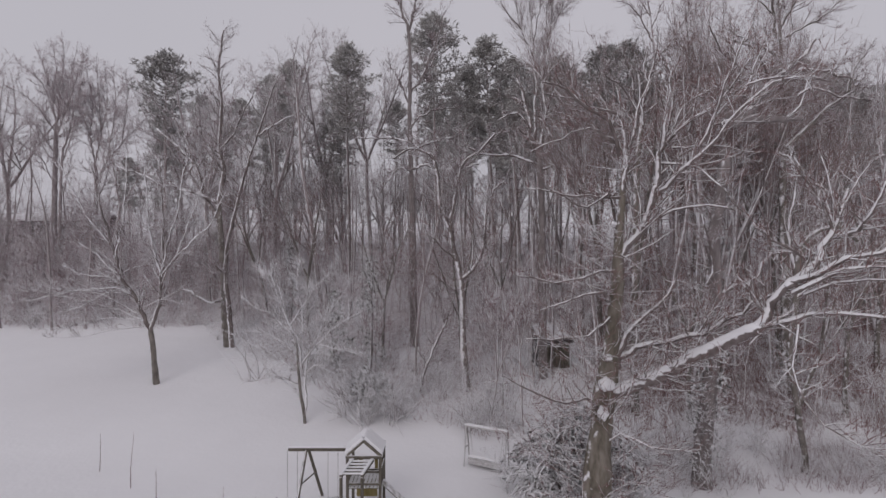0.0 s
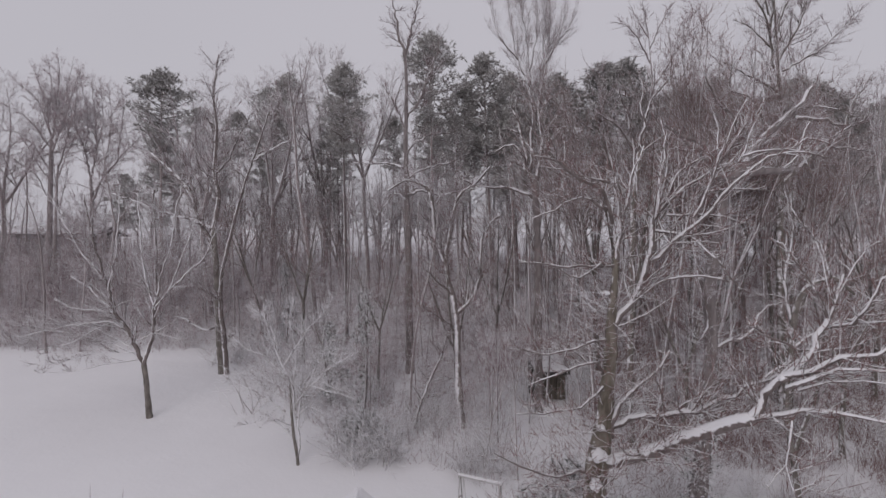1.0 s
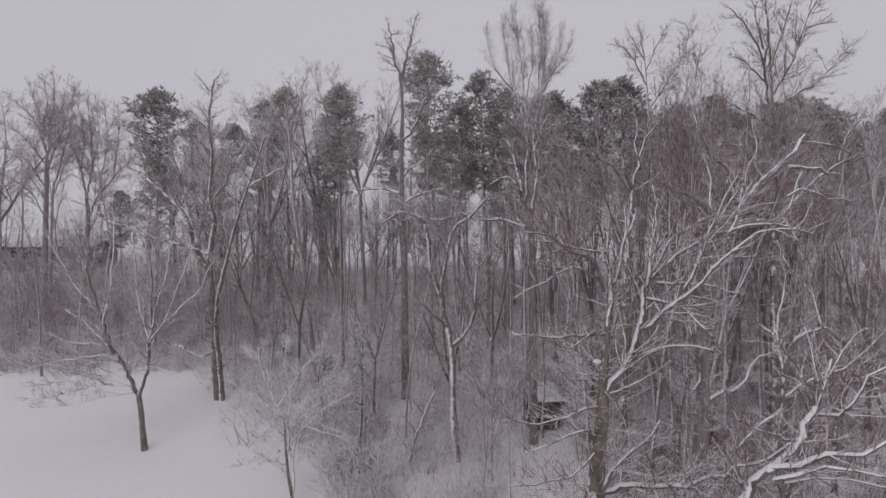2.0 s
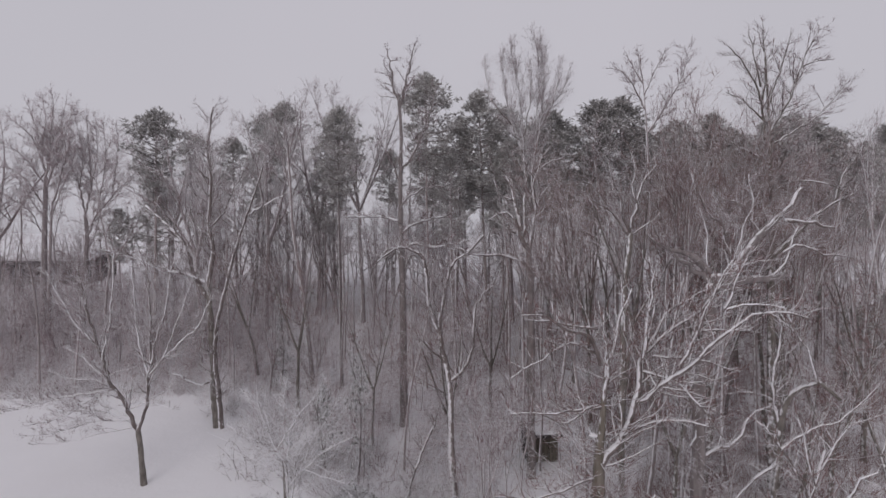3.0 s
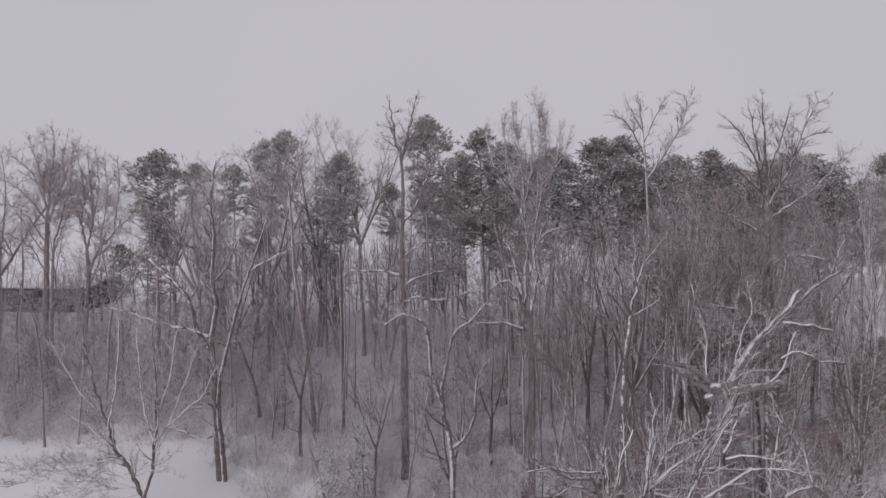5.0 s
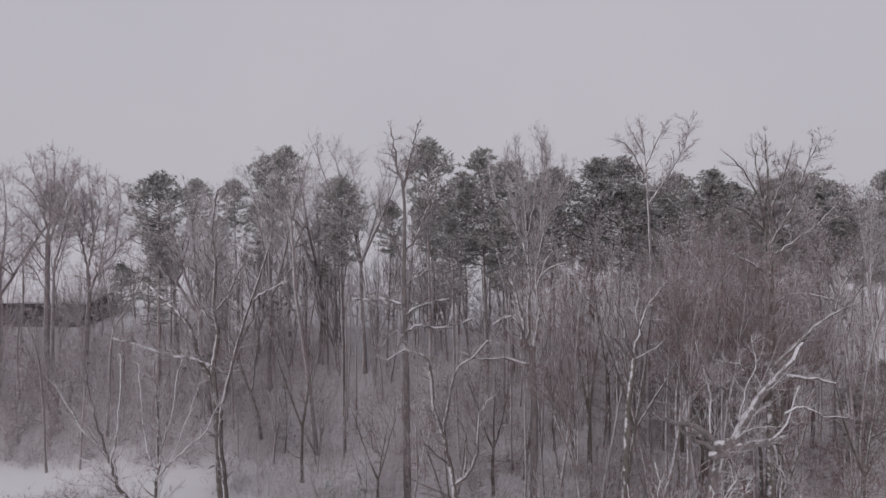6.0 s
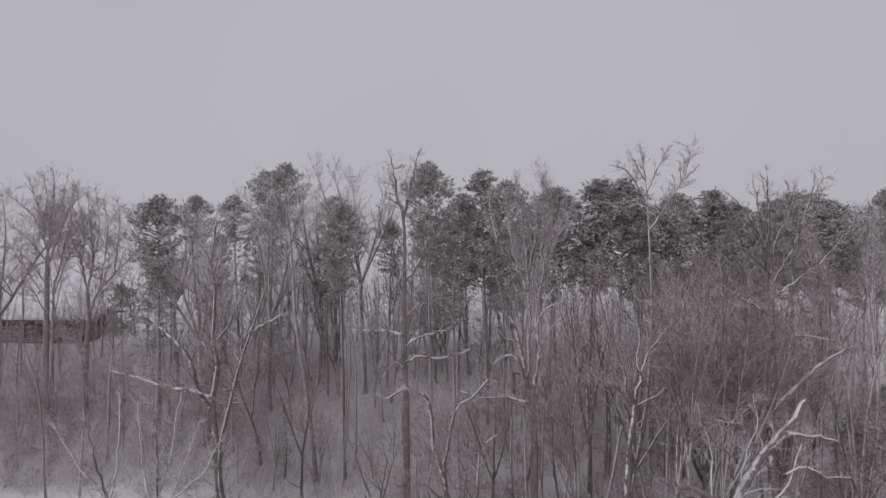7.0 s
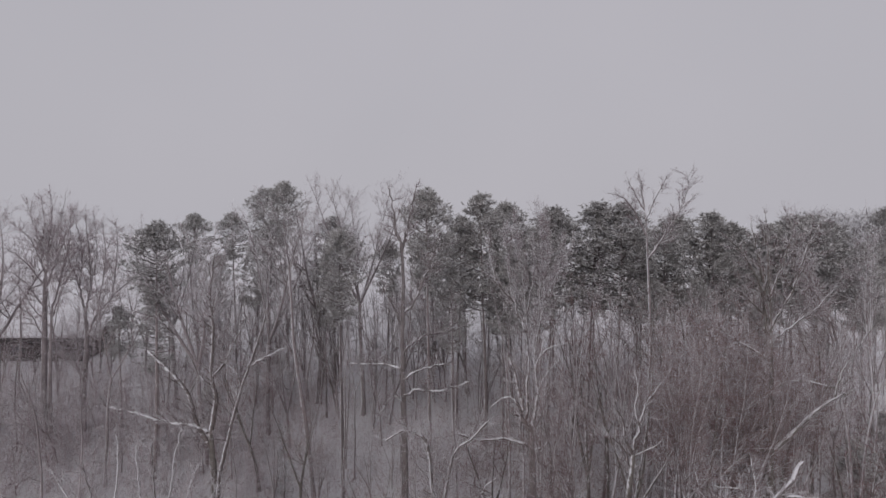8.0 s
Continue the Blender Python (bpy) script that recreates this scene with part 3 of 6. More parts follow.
limbs.append(([(5.49, 16.47, 14.31), (4.35, 16.08, 14.53), (3.06, 15.69, 14.71)], 0.04, 0.012))
limbs.append(([(6.97, 17.04, 11.75), (7.36, 17.25, 13.38), (7.81, 17.46, 15.24), (7.61, 17.68, 16.57)], 0.07, 0.015))
limbs.append(([(8.02, 16.24, 13.21), (8.43, 15.85, 14.33), (8.60, 15.46, 15.39), (9.01, 15.07, 16.56)], 0.05, 0.012))
limbs.append(([(8.85, 17.05, 14.07), (9.59, 17.04, 14.16), (11.08, 17.03, 14.08)], 0.04, 0.012))
limbs.append(([(9.29, 15.85, 15.02), (10.03, 15.65, 15.21), (10.75, 15.44, 15.06), (10.95, 15.24, 14.42)], 0.04, 0.012))
sycamore = hero_tree(
    "sycamore_tree", "large old sycamore with a long low snow-covered limb", random.Random(11),
    [(4.96, 17.00, 0.85), (5.14, 17.10, 3.31), (5.36, 17.20, 5.15), (5.62, 17.20, 7.02), (5.74, 17.10, 8.90), (5.78, 17.00, 10.39), (5.85, 16.90, 11.77), (5.96, 17.00, 12.61)], 0.52, 0.07,
    limbs, BARK_SYCAMORE, twig_rate=3.6, twig_len=2.2, fine=0.62, shoots=12.0, shoot_len=3.6, swell=1.25, thick=1.6, dark_twigs=True)



def snow_lump(parent, spot, size, seed):
    """Snow plastered on bark: a flattened, uneven cushion."""
    bm = bmesh.new()
    bmesh.ops.create_icosphere(bm, subdivisions=3, radius=1)
    for v in bm.verts:
        v.co *= 1 + 0.35 * noise.noise(v.co * 1.6 + Vector((seed, 0, 0)))
        v.co = Vector((v.co.x * size[0], v.co.y * size[1], v.co.z * size[2])) + Vector(spot) - parent.matrix_basis.translation
    return part("snow", bm_mesh("snow", LIMB_SNOW, bm, True), parent, "snow plastered on the bark")


snow_lump(sycamore, (5.28, 16.78, 5.62), (0.26, 0.2, 0.22), 1.0)
snow_lump(sycamore, (5.16, 16.72, 4.72), (0.17, 0.14, 0.24), 2.0)
snow_lump(sycamore, (5.36, 16.84, 6.48), (0.14, 0.12, 0.1), 3.0)
snow_lump(sycamore, (5.48, 16.75, 10.82), (0.13, 0.1, 0.07), 4.0)

limbs = []
limbs.append(([(11.90, 21.62, 15.55), (11.25, 21.43, 15.74), (10.68, 21.24, 16.06), (10.00, 21.06, 16.62)], 0.13, 0.05))
limbs.append(([(11.90, 21.62, 15.51), (12.94, 22.01, 15.76), (13.61, 22.42, 16.49), (14.97, 23.03, 17.66), (16.45, 23.53, 18.78)], 0.27, 0.1))
limbs.append(([(16.45, 23.53, 18.78), (16.70, 23.64, 19.29), (16.96, 23.64, 19.56)], 0.11, 0.07))
limbs.append(([(16.13, 23.42, 18.11), (17.04, 23.41, 18.01), (18.33, 23.40, 17.76)], 0.1, 0.05))
limbs.append(([(11.83, 21.62, 15.31), (11.79, 22.04, 16.44), (12.12, 22.45, 17.36), (11.94, 22.87, 18.56)], 0.05, 0.02))
limbs.append(([(13.25, 22.22, 16.11), (13.48, 22.43, 17.36), (14.22, 22.65, 18.84), (14.08, 22.87, 20.09)], 0.045, 0.015))
limbs.append(([(11.75, 21.69, 15.86), (10.66, 21.31, 16.62), (9.60, 20.93, 16.83), (8.74, 20.55, 17.33)], 0.16, 0.04))
limbs.append(([(11.70, 21.57, 15.19), (13.18, 21.86, 15.49), (14.42, 22.15, 15.51), (15.50, 22.44, 15.67)], 0.22, 0.1))
limbs.append(([(14.77, 22.25, 15.66), (15.52, 22.46, 16.30), (15.95, 22.68, 17.29), (16.32, 22.88, 17.80)], 0.07, 0.03))
limbs.append(([(15.42, 22.47, 16.69), (16.29, 22.47, 17.02), (17.04, 22.45, 16.60), (18.55, 22.43, 16.41)], 0.06, 0.02))
limbs.append(([(14.37, 22.89, 17.36), (13.92, 22.72, 18.23), (13.30, 22.54, 18.79), (12.19, 22.35, 19.09)], 0.05, 0.02))
limbs.append(([(12.95, 22.29, 16.51), (12.58, 22.12, 17.69), (11.74, 21.94, 18.48), (11.02, 21.78, 19.98)], 0.05, 0.02))
limbs.append(([(11.07, 21.68, 8.55), (11.10, 21.29, 9.40), (10.72, 21.00, 10.41), (10.39, 20.81, 11.37)], 0.08, 0.03))
limbs.append(([(11.54, 21.68, 8.08), (13.01, 21.97, 8.69), (13.90, 22.28, 9.56), (15.07, 22.57, 9.96)], 0.1, 0.03))
hero_tree(
    "broken_oak_tree", "thick old oak with broken snow-covered limbs and brush round its trunk", random.Random(12),
    [(10.78, 21.60, 1.27), (11.01, 21.60, 3.43), (11.30, 21.70, 5.77), (11.45, 21.80, 8.60), (11.43, 21.90, 10.50), (11.77, 22.00, 12.42), (12.06, 22.00, 14.29)], 0.36, 0.2,
    limbs, BARK_BARE, twig_rate=3.4, twig_len=2.4, shoots=12.0, vines=(1.0, 6.0), cap_size=0.8, crook=1.6, cap_to=0.15)

limbs = []
limbs.append(([(15.63, 22.96, 8.84), (15.82, 22.77, 10.15), (16.30, 22.57, 10.75), (17.01, 22.37, 11.00), (17.71, 22.16, 10.33)], 0.15, 0.06))
limbs.append(([(15.54, 22.95, 7.34), (14.34, 22.55, 6.76), (13.13, 22.15, 5.96)], 0.09, 0.04))
limbs.append(([(15.63, 22.96, 8.84), (15.45, 23.18, 10.80), (15.96, 23.39, 12.79), (15.70, 23.61, 14.81)], 0.09, 0.02))
limbs.append(([(16.89, 22.37, 11.00), (16.54, 22.59, 12.43), (15.93, 22.80, 13.38), (15.56, 23.01, 14.10)], 0.06, 0.02))
limbs.append(([(15.58, 22.95, 7.84), (17.08, 22.95, 8.85), (18.59, 22.95, 9.35), (20.08, 22.95, 10.86)], 0.07, 0.02))
hero_tree(
    "arched_maple_tree", "grey maple with an arching snow-covered limb at the wood's edge", random.Random(13),
    [(15.98, 22.89, 0.83), (15.60, 22.91, 3.33), (15.34, 22.93, 5.33), (15.54, 22.95, 7.34), (15.63, 22.96, 8.84)], 0.12, 0.09,
    limbs, BARK_PALE, twig_rate=3.4, twig_len=2.2, shoots=7.0)

limbs = []
limbs.append(([(21.35, 32.58, 16.20), (22.64, 32.60, 17.36), (24.07, 32.62, 18.81), (25.50, 32.63, 19.72), (26.65, 32.63, 20.27)], 0.17, 0.06))
limbs.append(([(25.43, 32.63, 19.68), (26.01, 32.86, 21.29), (26.88, 33.08, 22.33), (27.69, 33.30, 23.39)], 0.07, 0.02))
limbs.append(([(21.35, 32.58, 16.20), (20.24, 32.20, 16.43), (18.95, 31.81, 16.17), (17.68, 31.41, 15.37)], 0.09, 0.03))
limbs.append(([(21.47, 32.69, 20.23), (22.34, 32.30, 20.89), (23.82, 31.88, 20.84), (25.42, 31.64, 20.21)], 0.06, 0.02))
limbs.append(([(21.31, 32.74, 22.03), (20.45, 32.77, 22.56), (19.12, 33.01, 23.41), (18.14, 33.24, 24.09)], 0.08, 0.03))
limbs.append(([(21.34, 32.62, 17.71), (20.24, 32.86, 18.35), (18.90, 33.09, 19.00)], 0.05, 0.02))
limbs.append(([(21.22, 33.06, 23.67), (20.78, 33.09, 26.72), (19.62, 33.12, 28.80), (18.76, 33.13, 29.66)], 0.09, 0.02))
limbs.append(([(21.00, 33.08, 26.18), (21.33, 33.30, 28.59), (21.23, 33.53, 31.39)], 0.08, 0.02))
limbs.append(([(21.29, 33.08, 25.64), (22.21, 33.10, 28.34), (22.85, 33.11, 30.50)], 0.08, 0.02))
limbs.append(([(21.44, 33.06, 24.03), (22.93, 33.27, 26.50), (23.86, 33.49, 28.86), (25.09, 33.70, 31.13)], 0.09, 0.02))
limbs.append(([(23.79, 33.49, 28.49), (24.95, 33.58, 28.90), (26.05, 33.68, 29.05)], 0.04, 0.015))
limbs.append(([(21.08, 33.07, 24.93), (19.80, 32.89, 26.01), (18.44, 32.70, 26.59)], 0.05, 0.015))
limbs.append(([(21.80, 33.05, 23.49), (24.31, 33.65, 24.90), (26.25, 34.05, 26.49), (27.49, 34.46, 27.92)], 0.07, 0.015))
limbs.append(([(20.89, 33.09, 27.08), (20.57, 33.31, 29.31), (20.32, 33.53, 30.85)], 0.06, 0.015))
hero_tree(
    "tall_oak_tree", "tall straight oak with a wide bare top and snowy limbs", random.Random(14),
    [(21.38, 32.22, 2.62), (21.33, 32.39, 9.09), (21.30, 32.53, 14.12), (21.35, 32.59, 16.28), (21.40, 32.68, 19.87), (21.30, 32.78, 23.46), (21.21, 32.86, 26.34), (21.05, 32.94, 29.21)], 0.33, 0.03,
    limbs, BARK_PALE, twig_rate=4.2, twig_len=2.0, fine=0.85, thick=1.3, cap_from=0.05, cap_size=1.2, laden=False)

limbs = []
limbs.append(([(0.95, 34.02, 9.13), (0.61, 34.04, 10.36), (0.53, 34.07, 11.82), (0.89, 34.10, 13.88), (1.33, 34.12, 15.65), (2.34, 34.13, 16.40), (3.42, 34.13, 17.57)], 0.14, 0.04))
limbs.append(([(0.57, 34.06, 11.11), (-0.08, 34.29, 12.56), (-0.24, 34.50, 13.38), (-0.36, 34.73, 15.06), (-0.64, 34.75, 16.08), (-1.21, 34.76, 16.50), (-2.16, 34.77, 16.76), (-3.31, 34.77, 16.07)], 0.14, 0.04))
limbs.append(([(1.18, 33.90, 7.96), (1.55, 33.80, 8.38), (2.17, 33.61, 9.08), (2.67, 33.43, 10.37), (2.75, 33.25, 12.26), (3.10, 33.17, 13.49), (3.93, 33.08, 14.31)], 0.12, 0.03))
limbs.append(([(1.84, 33.71, 8.67), (2.01, 33.63, 10.30), (1.71, 33.66, 11.97), (1.26, 33.68, 12.71)], 0.07, 0.02))
limbs.append(([(0.91, 34.02, 9.24), (0.16, 33.84, 9.86), (-0.77, 33.66, 10.84), (-1.13, 33.47, 10.90)], 0.06, 0.02))
limbs.append(([(-1.81, 32.00, 0.20), (-1.48, 32.30, 0.99), (-0.96, 32.80, 2.71), (-0.22, 33.40, 4.29), (0.45, 34.20, 6.01), (0.83, 34.60, 7.59)], 0.1, 0.03))
limbs.append(([(0.67, 34.07, 12.23), (-0.04, 34.09, 12.61), (-0.79, 33.90, 13.21)], 0.05, 0.02))
hero_tree(
    "crooked_tree", "crooked pale tree with twisted snowy arms among the brush", random.Random(15),
    [(1.51, 32.48, 0.90), (1.29, 33.04, 4.06), (1.26, 33.57, 6.04), (1.25, 33.79, 7.37), (0.95, 34.02, 9.13)], 0.24, 0.16,
    limbs, BARK_LIMB, twig_rate=5.0, twig_len=1.6, thick=1.3, shoots=3.0, cap_from=0.04, swell=1.5)

limbs = []
limbs.append(([(-17.00, 41.90, 1.51), (-17.32, 42.06, 4.74), (-17.66, 42.15, 7.97), (-17.50, 42.22, 10.54), (-16.87, 42.18, 13.08), (-15.85, 42.18, 17.07), (-15.10, 42.13, 19.21), (-14.60, 42.16, 20.63), (-13.80, 42.22, 23.24)], 0.19, 0.04))
limbs.append(([(-18.30, 42.32, 13.67), (-17.95, 42.49, 16.36), (-18.37, 42.64, 18.22), (-18.30, 42.84, 21.95), (-18.60, 43.03, 24.96), (-18.29, 43.21, 28.21)], 0.18, 0.04))
limbs.append(([(-18.30, 42.32, 13.58), (-19.82, 41.86, 14.49), (-22.19, 41.30, 15.09), (-24.26, 40.76, 16.09), (-25.42, 40.38, 16.35)], 0.1, 0.03))
limbs.append(([(-18.34, 42.29, 12.57), (-19.50, 42.45, 14.27), (-20.21, 42.72, 16.47), (-21.16, 42.96, 17.70), (-22.53, 43.21, 18.90), (-23.96, 43.46, 20.06)], 0.16, 0.06))
limbs.append(([(-18.14, 42.51, 17.14), (-19.35, 42.36, 18.57), (-19.72, 42.21, 20.00)], 0.06, 0.02))
limbs.append(([(-18.42, 42.64, 18.13), (-17.14, 42.56, 19.46), (-16.73, 42.48, 20.41), (-15.24, 42.44, 23.20)], 0.08, 0.02))
limbs.append(([(-15.10, 42.13, 19.21), (-13.71, 41.93, 19.99), (-11.84, 41.73, 20.96)], 0.06, 0.02))
limbs.append(([(-15.76, 42.18, 17.25), (-16.22, 42.32, 18.60), (-17.10, 42.45, 19.25)], 0.05, 0.02))
limbs.append(([(-17.98, 41.75, 5.80), (-18.80, 41.15, 5.83), (-19.64, 40.58, 6.66), (-20.55, 40.19, 6.92)], 0.07, 0.03))
hero_tree(
    "forked_maple_tree", "grey maple on the lawn's edge that forks into spreading limbs", random.Random(16),
    [(-17.42, 42.18, 1.38), (-17.72, 42.27, 4.62), (-17.99, 42.30, 9.29), (-18.15, 42.26, 11.65), (-18.30, 42.32, 13.67)], 0.37, 0.19,
    limbs, BARK_PALE, twig_rate=3.4, twig_len=2.0, thick=1.3, cap_from=0.04, cap_size=1.9, swell=1.45, crook=1.3)

limbs = []
limbs.append(([(-19.19, 34.00, 4.78), (-20.03, 33.80, 6.72), (-20.75, 33.60, 8.13), (-21.14, 33.40, 9.67), (-21.48, 33.20, 11.12), (-21.89, 33.00, 13.27), (-22.23, 32.80, 15.57)], 0.12, 0.02))
limbs.append(([(-19.15, 34.00, 4.48), (-18.72, 34.10, 6.32), (-18.46, 34.10, 8.48), (-18.41, 34.20, 10.41), (-18.53, 34.30, 12.65), (-18.74, 34.40, 16.03)], 0.12, 0.02))
limbs.append(([(-18.43, 34.10, 8.40), (-17.56, 34.00, 9.48), (-16.35, 33.80, 10.48), (-15.08, 33.60, 11.68), (-13.97, 33.40, 13.67)], 0.07, 0.02))
limbs.append(([(-18.43, 34.10, 8.92), (-18.14, 34.40, 10.79), (-17.68, 34.60, 12.68), (-17.51, 34.80, 14.59), (-17.12, 35.00, 16.71)], 0.06, 0.02))
limbs.append(([(-20.03, 33.80, 6.80), (-20.94, 33.20, 7.50), (-21.98, 32.60, 7.48), (-23.50, 32.00, 7.25), (-25.80, 31.00, 6.72)], 0.05, 0.015))
limbs.append(([(-20.34, 33.70, 7.39), (-21.61, 33.40, 8.22), (-22.79, 33.00, 8.38), (-23.94, 32.60, 8.97)], 0.05, 0.015))
limbs.append(([(-20.83, 33.60, 8.28), (-21.61, 33.40, 8.94), (-22.21, 33.20, 9.67), (-23.15, 33.00, 10.40)], 0.05, 0.015))
limbs.append(([(-21.07, 33.40, 9.49), (-20.83, 33.60, 11.50), (-20.69, 33.80, 13.72), (-20.67, 34.00, 16.33)], 0.06, 0.02))
limbs.append(([(-18.46, 34.10, 8.18), (-19.21, 34.30, 10.04), (-19.62, 34.50, 12.29), (-20.03, 34.70, 15.90)], 0.06, 0.02))
limbs.append(([(-20.52, 33.70, 7.65), (-21.45, 32.60, 7.02), (-22.51, 31.60, 6.32), (-24.13, 30.60, 6.17)], 0.035, 0.012))
limbs.append(([(-21.25, 33.40, 10.04), (-22.43, 33.00, 11.83), (-23.23, 32.60, 13.59), (-23.82, 32.20, 15.30)], 0.05, 0.012))
limbs.append(([(-17.56, 34.00, 9.44), (-16.45, 34.00, 12.26), (-15.52, 34.00, 14.85)], 0.045, 0.012))
limbs.append(([(-19.72, 33.90, 6.16), (-17.97, 33.40, 6.76), (-16.32, 33.00, 6.44)], 0.03, 0.012))
limbs.append(([(-19.52, 33.90, 5.25), (-20.96, 33.50, 6.08), (-23.14, 33.00, 6.78), (-24.97, 32.60, 7.22), (-26.92, 32.00, 7.86)], 0.040, 0.01))
limbs.append(([(-19.89, 33.90, 5.74), (-21.98, 33.40, 7.07), (-23.85, 33.00, 7.50), (-25.94, 32.50, 7.79)], 0.035, 0.01))
limbs.append(([(-19.38, 33.90, 4.99), (-20.77, 33.20, 4.89), (-22.52, 32.60, 4.54), (-24.52, 32.00, 4.57)], 0.030, 0.01))
limbs.append(([(-19.67, 33.90, 5.44), (-21.42, 33.10, 5.58), (-23.50, 32.50, 5.12), (-25.56, 32.00, 5.06)], 0.030, 0.01))
limbs.append(([(-20.78, 33.80, 7.07), (-22.56, 33.20, 7.40), (-24.62, 32.60, 7.50), (-26.24, 32.00, 7.44)], 0.030, 0.01))
hero_tree(
    "lawn_tree", "slim forked tree with a fan of fine twigs on the lawn", random.Random(17),
    [(-18.74, 34.00, 0.85), (-18.93, 34.00, 2.63), (-19.04, 34.00, 3.93), (-19.19, 34.00, 4.85)], 0.19, 0.14,
    limbs, BARK_PALE, twig_rate=3.0, twig_len=2.4, thick=1.5, cap_from=0.02, cap_size=1.5, swell=1.4, fine=0.7, frosty=True, twigs=TWIG)

limbs = []
limbs.append(([(-7.66, 28.10, 3.49), (-7.76, 28.01, 4.88), (-8.06, 27.91, 5.66), (-8.60, 27.71, 6.87), (-8.93, 27.51, 8.13), (-9.07, 27.31, 9.33)], 0.05, 0.014))
limbs.append(([(-7.66, 28.10, 3.79), (-7.09, 27.90, 4.45), (-6.65, 27.70, 4.92), (-5.56, 27.50, 6.01), (-4.63, 27.30, 6.49), (-4.09, 27.10, 6.85)], 0.045, 0.012))
limbs.append(([(-6.65, 27.70, 4.92), (-5.75, 27.30, 4.74), (-5.12, 27.10, 4.73), (-4.23, 26.90, 4.46)], 0.028, 0.01))
limbs.append(([(-8.06, 27.91, 5.33), (-9.14, 27.51, 6.60), (-9.96, 27.31, 6.93), (-10.56, 27.11, 7.58)], 0.035, 0.012))
limbs.append(([(-7.88, 28.01, 4.24), (-8.45, 27.71, 4.92), (-9.40, 27.41, 5.58), (-10.41, 27.11, 5.76)], 0.03, 0.01))
limbs.append(([(-7.81, 28.10, 2.69), (-8.84, 27.51, 3.26), (-9.88, 27.11, 3.11), (-10.48, 26.91, 3.05)], 0.03, 0.01))
limbs.append(([(-8.21, 27.91, 5.93), (-7.05, 28.11, 7.73), (-6.18, 28.31, 8.63), (-5.70, 28.51, 9.57)], 0.035, 0.012))
limbs.append(([(-8.45, 27.71, 6.87), (-8.97, 27.91, 8.20), (-9.65, 28.11, 8.79), (-10.42, 28.31, 9.11)], 0.03, 0.01))
limbs.append(([(-7.78, 28.11, 4.71), (-7.71, 28.51, 6.47), (-8.14, 28.91, 7.97), (-7.94, 29.11, 9.53)], 0.04, 0.012))
limbs.append(([(-6.98, 27.80, 4.57), (-6.38, 28.11, 6.23), (-5.53, 28.41, 7.41), (-5.12, 28.71, 8.31)], 0.03, 0.01))
limbs.append(([(-7.50, 28.00, 1.03), (-7.44, 28.10, 2.07), (-7.47, 28.20, 3.43), (-7.28, 28.30, 4.73), (-6.75, 28.30, 5.47), (-6.37, 28.40, 6.32)], 0.065, 0.02))
limbs.append(([(-7.93, 28.00, 2.40), (-8.60, 27.80, 3.06), (-9.02, 27.60, 3.39), (-9.43, 27.40, 3.22)], 0.03, 0.012))
limbs.append(([(-8.14, 28.00, 3.47), (-8.93, 27.70, 4.30), (-9.91, 27.40, 4.90), (-11.02, 27.20, 5.53)], 0.035, 0.012))
limbs.append(([(-7.47, 28.20, 3.27), (-6.98, 28.10, 3.72), (-6.28, 28.00, 3.47), (-5.71, 27.90, 3.22)], 0.03, 0.012))
limbs.append(([(-6.91, 28.30, 5.34), (-6.09, 28.10, 4.95), (-5.31, 28.00, 4.66), (-4.56, 27.90, 4.44)], 0.03, 0.012))
limbs.append(([(-7.43, 28.20, 3.89), (-7.83, 28.30, 4.79), (-7.73, 28.40, 5.70)], 0.03, 0.012))
hero_tree(
    "young_lawn_tree", "small many-branched tree with snow on its level twigs", random.Random(18),
    [(-7.44, 28.00, 0.45), (-7.56, 28.00, 1.49), (-7.75, 28.00, 2.71), (-7.81, 28.00, 3.93), (-7.96, 28.10, 5.44)], 0.1, 0.045,
    limbs, BARK_PALE, twig_rate=5.0, twig_len=1.6, thick=1.6, cap_from=0.02, cap_size=1.3, swell=1.4, fine=0.8, frosty=True)

limbs = []
limbs.append(([(6.40, 35.00, 16.65), (5.99, 34.90, 17.37), (5.76, 34.90, 17.68), (5.91, 34.90, 18.30), (5.68, 35.00, 19.27), (5.48, 35.00, 20.12), (5.26, 35.10, 20.94), (4.96, 35.20, 21.54)], 0.15, 0.05))
limbs.append(([(6.56, 35.00, 16.65), (6.77, 35.00, 18.00), (6.97, 35.10, 19.41), (6.80, 35.10, 20.80), (7.00, 35.00, 21.66), (7.47, 34.90, 22.21), (7.99, 34.70, 22.55), (8.54, 34.60, 22.64)], 0.14, 0.03))
limbs.append(([(6.41, 35.00, 15.53), (5.42, 34.80, 16.02), (4.13, 34.60, 16.27), (2.83, 34.40, 16.29), (1.57, 34.30, 16.73)], 0.09, 0.045))
limbs.append(([(6.61, 35.00, 15.30), (7.39, 34.90, 15.65), (7.79, 34.80, 16.29), (7.98, 34.70, 17.21)], 0.07, 0.03))
limbs.append(([(5.91, 34.90, 17.83), (5.51, 34.80, 18.55), (4.99, 34.70, 19.03), (4.32, 34.50, 19.00), (3.70, 34.30, 18.55)], 0.08, 0.035))
limbs.append(([(5.52, 35.00, 19.88), (5.12, 34.90, 20.06), (4.73, 34.80, 20.15)], 0.05, 0.03))
limbs.append(([(6.93, 35.10, 19.25), (7.40, 35.00, 20.43), (8.02, 34.90, 21.22), (8.48, 34.80, 21.66)], 0.06, 0.025))
limbs.append(([(6.92, 35.00, 18.81), (7.41, 34.80, 19.25), (7.76, 34.70, 19.96), (8.26, 34.60, 20.32)], 0.05, 0.02))
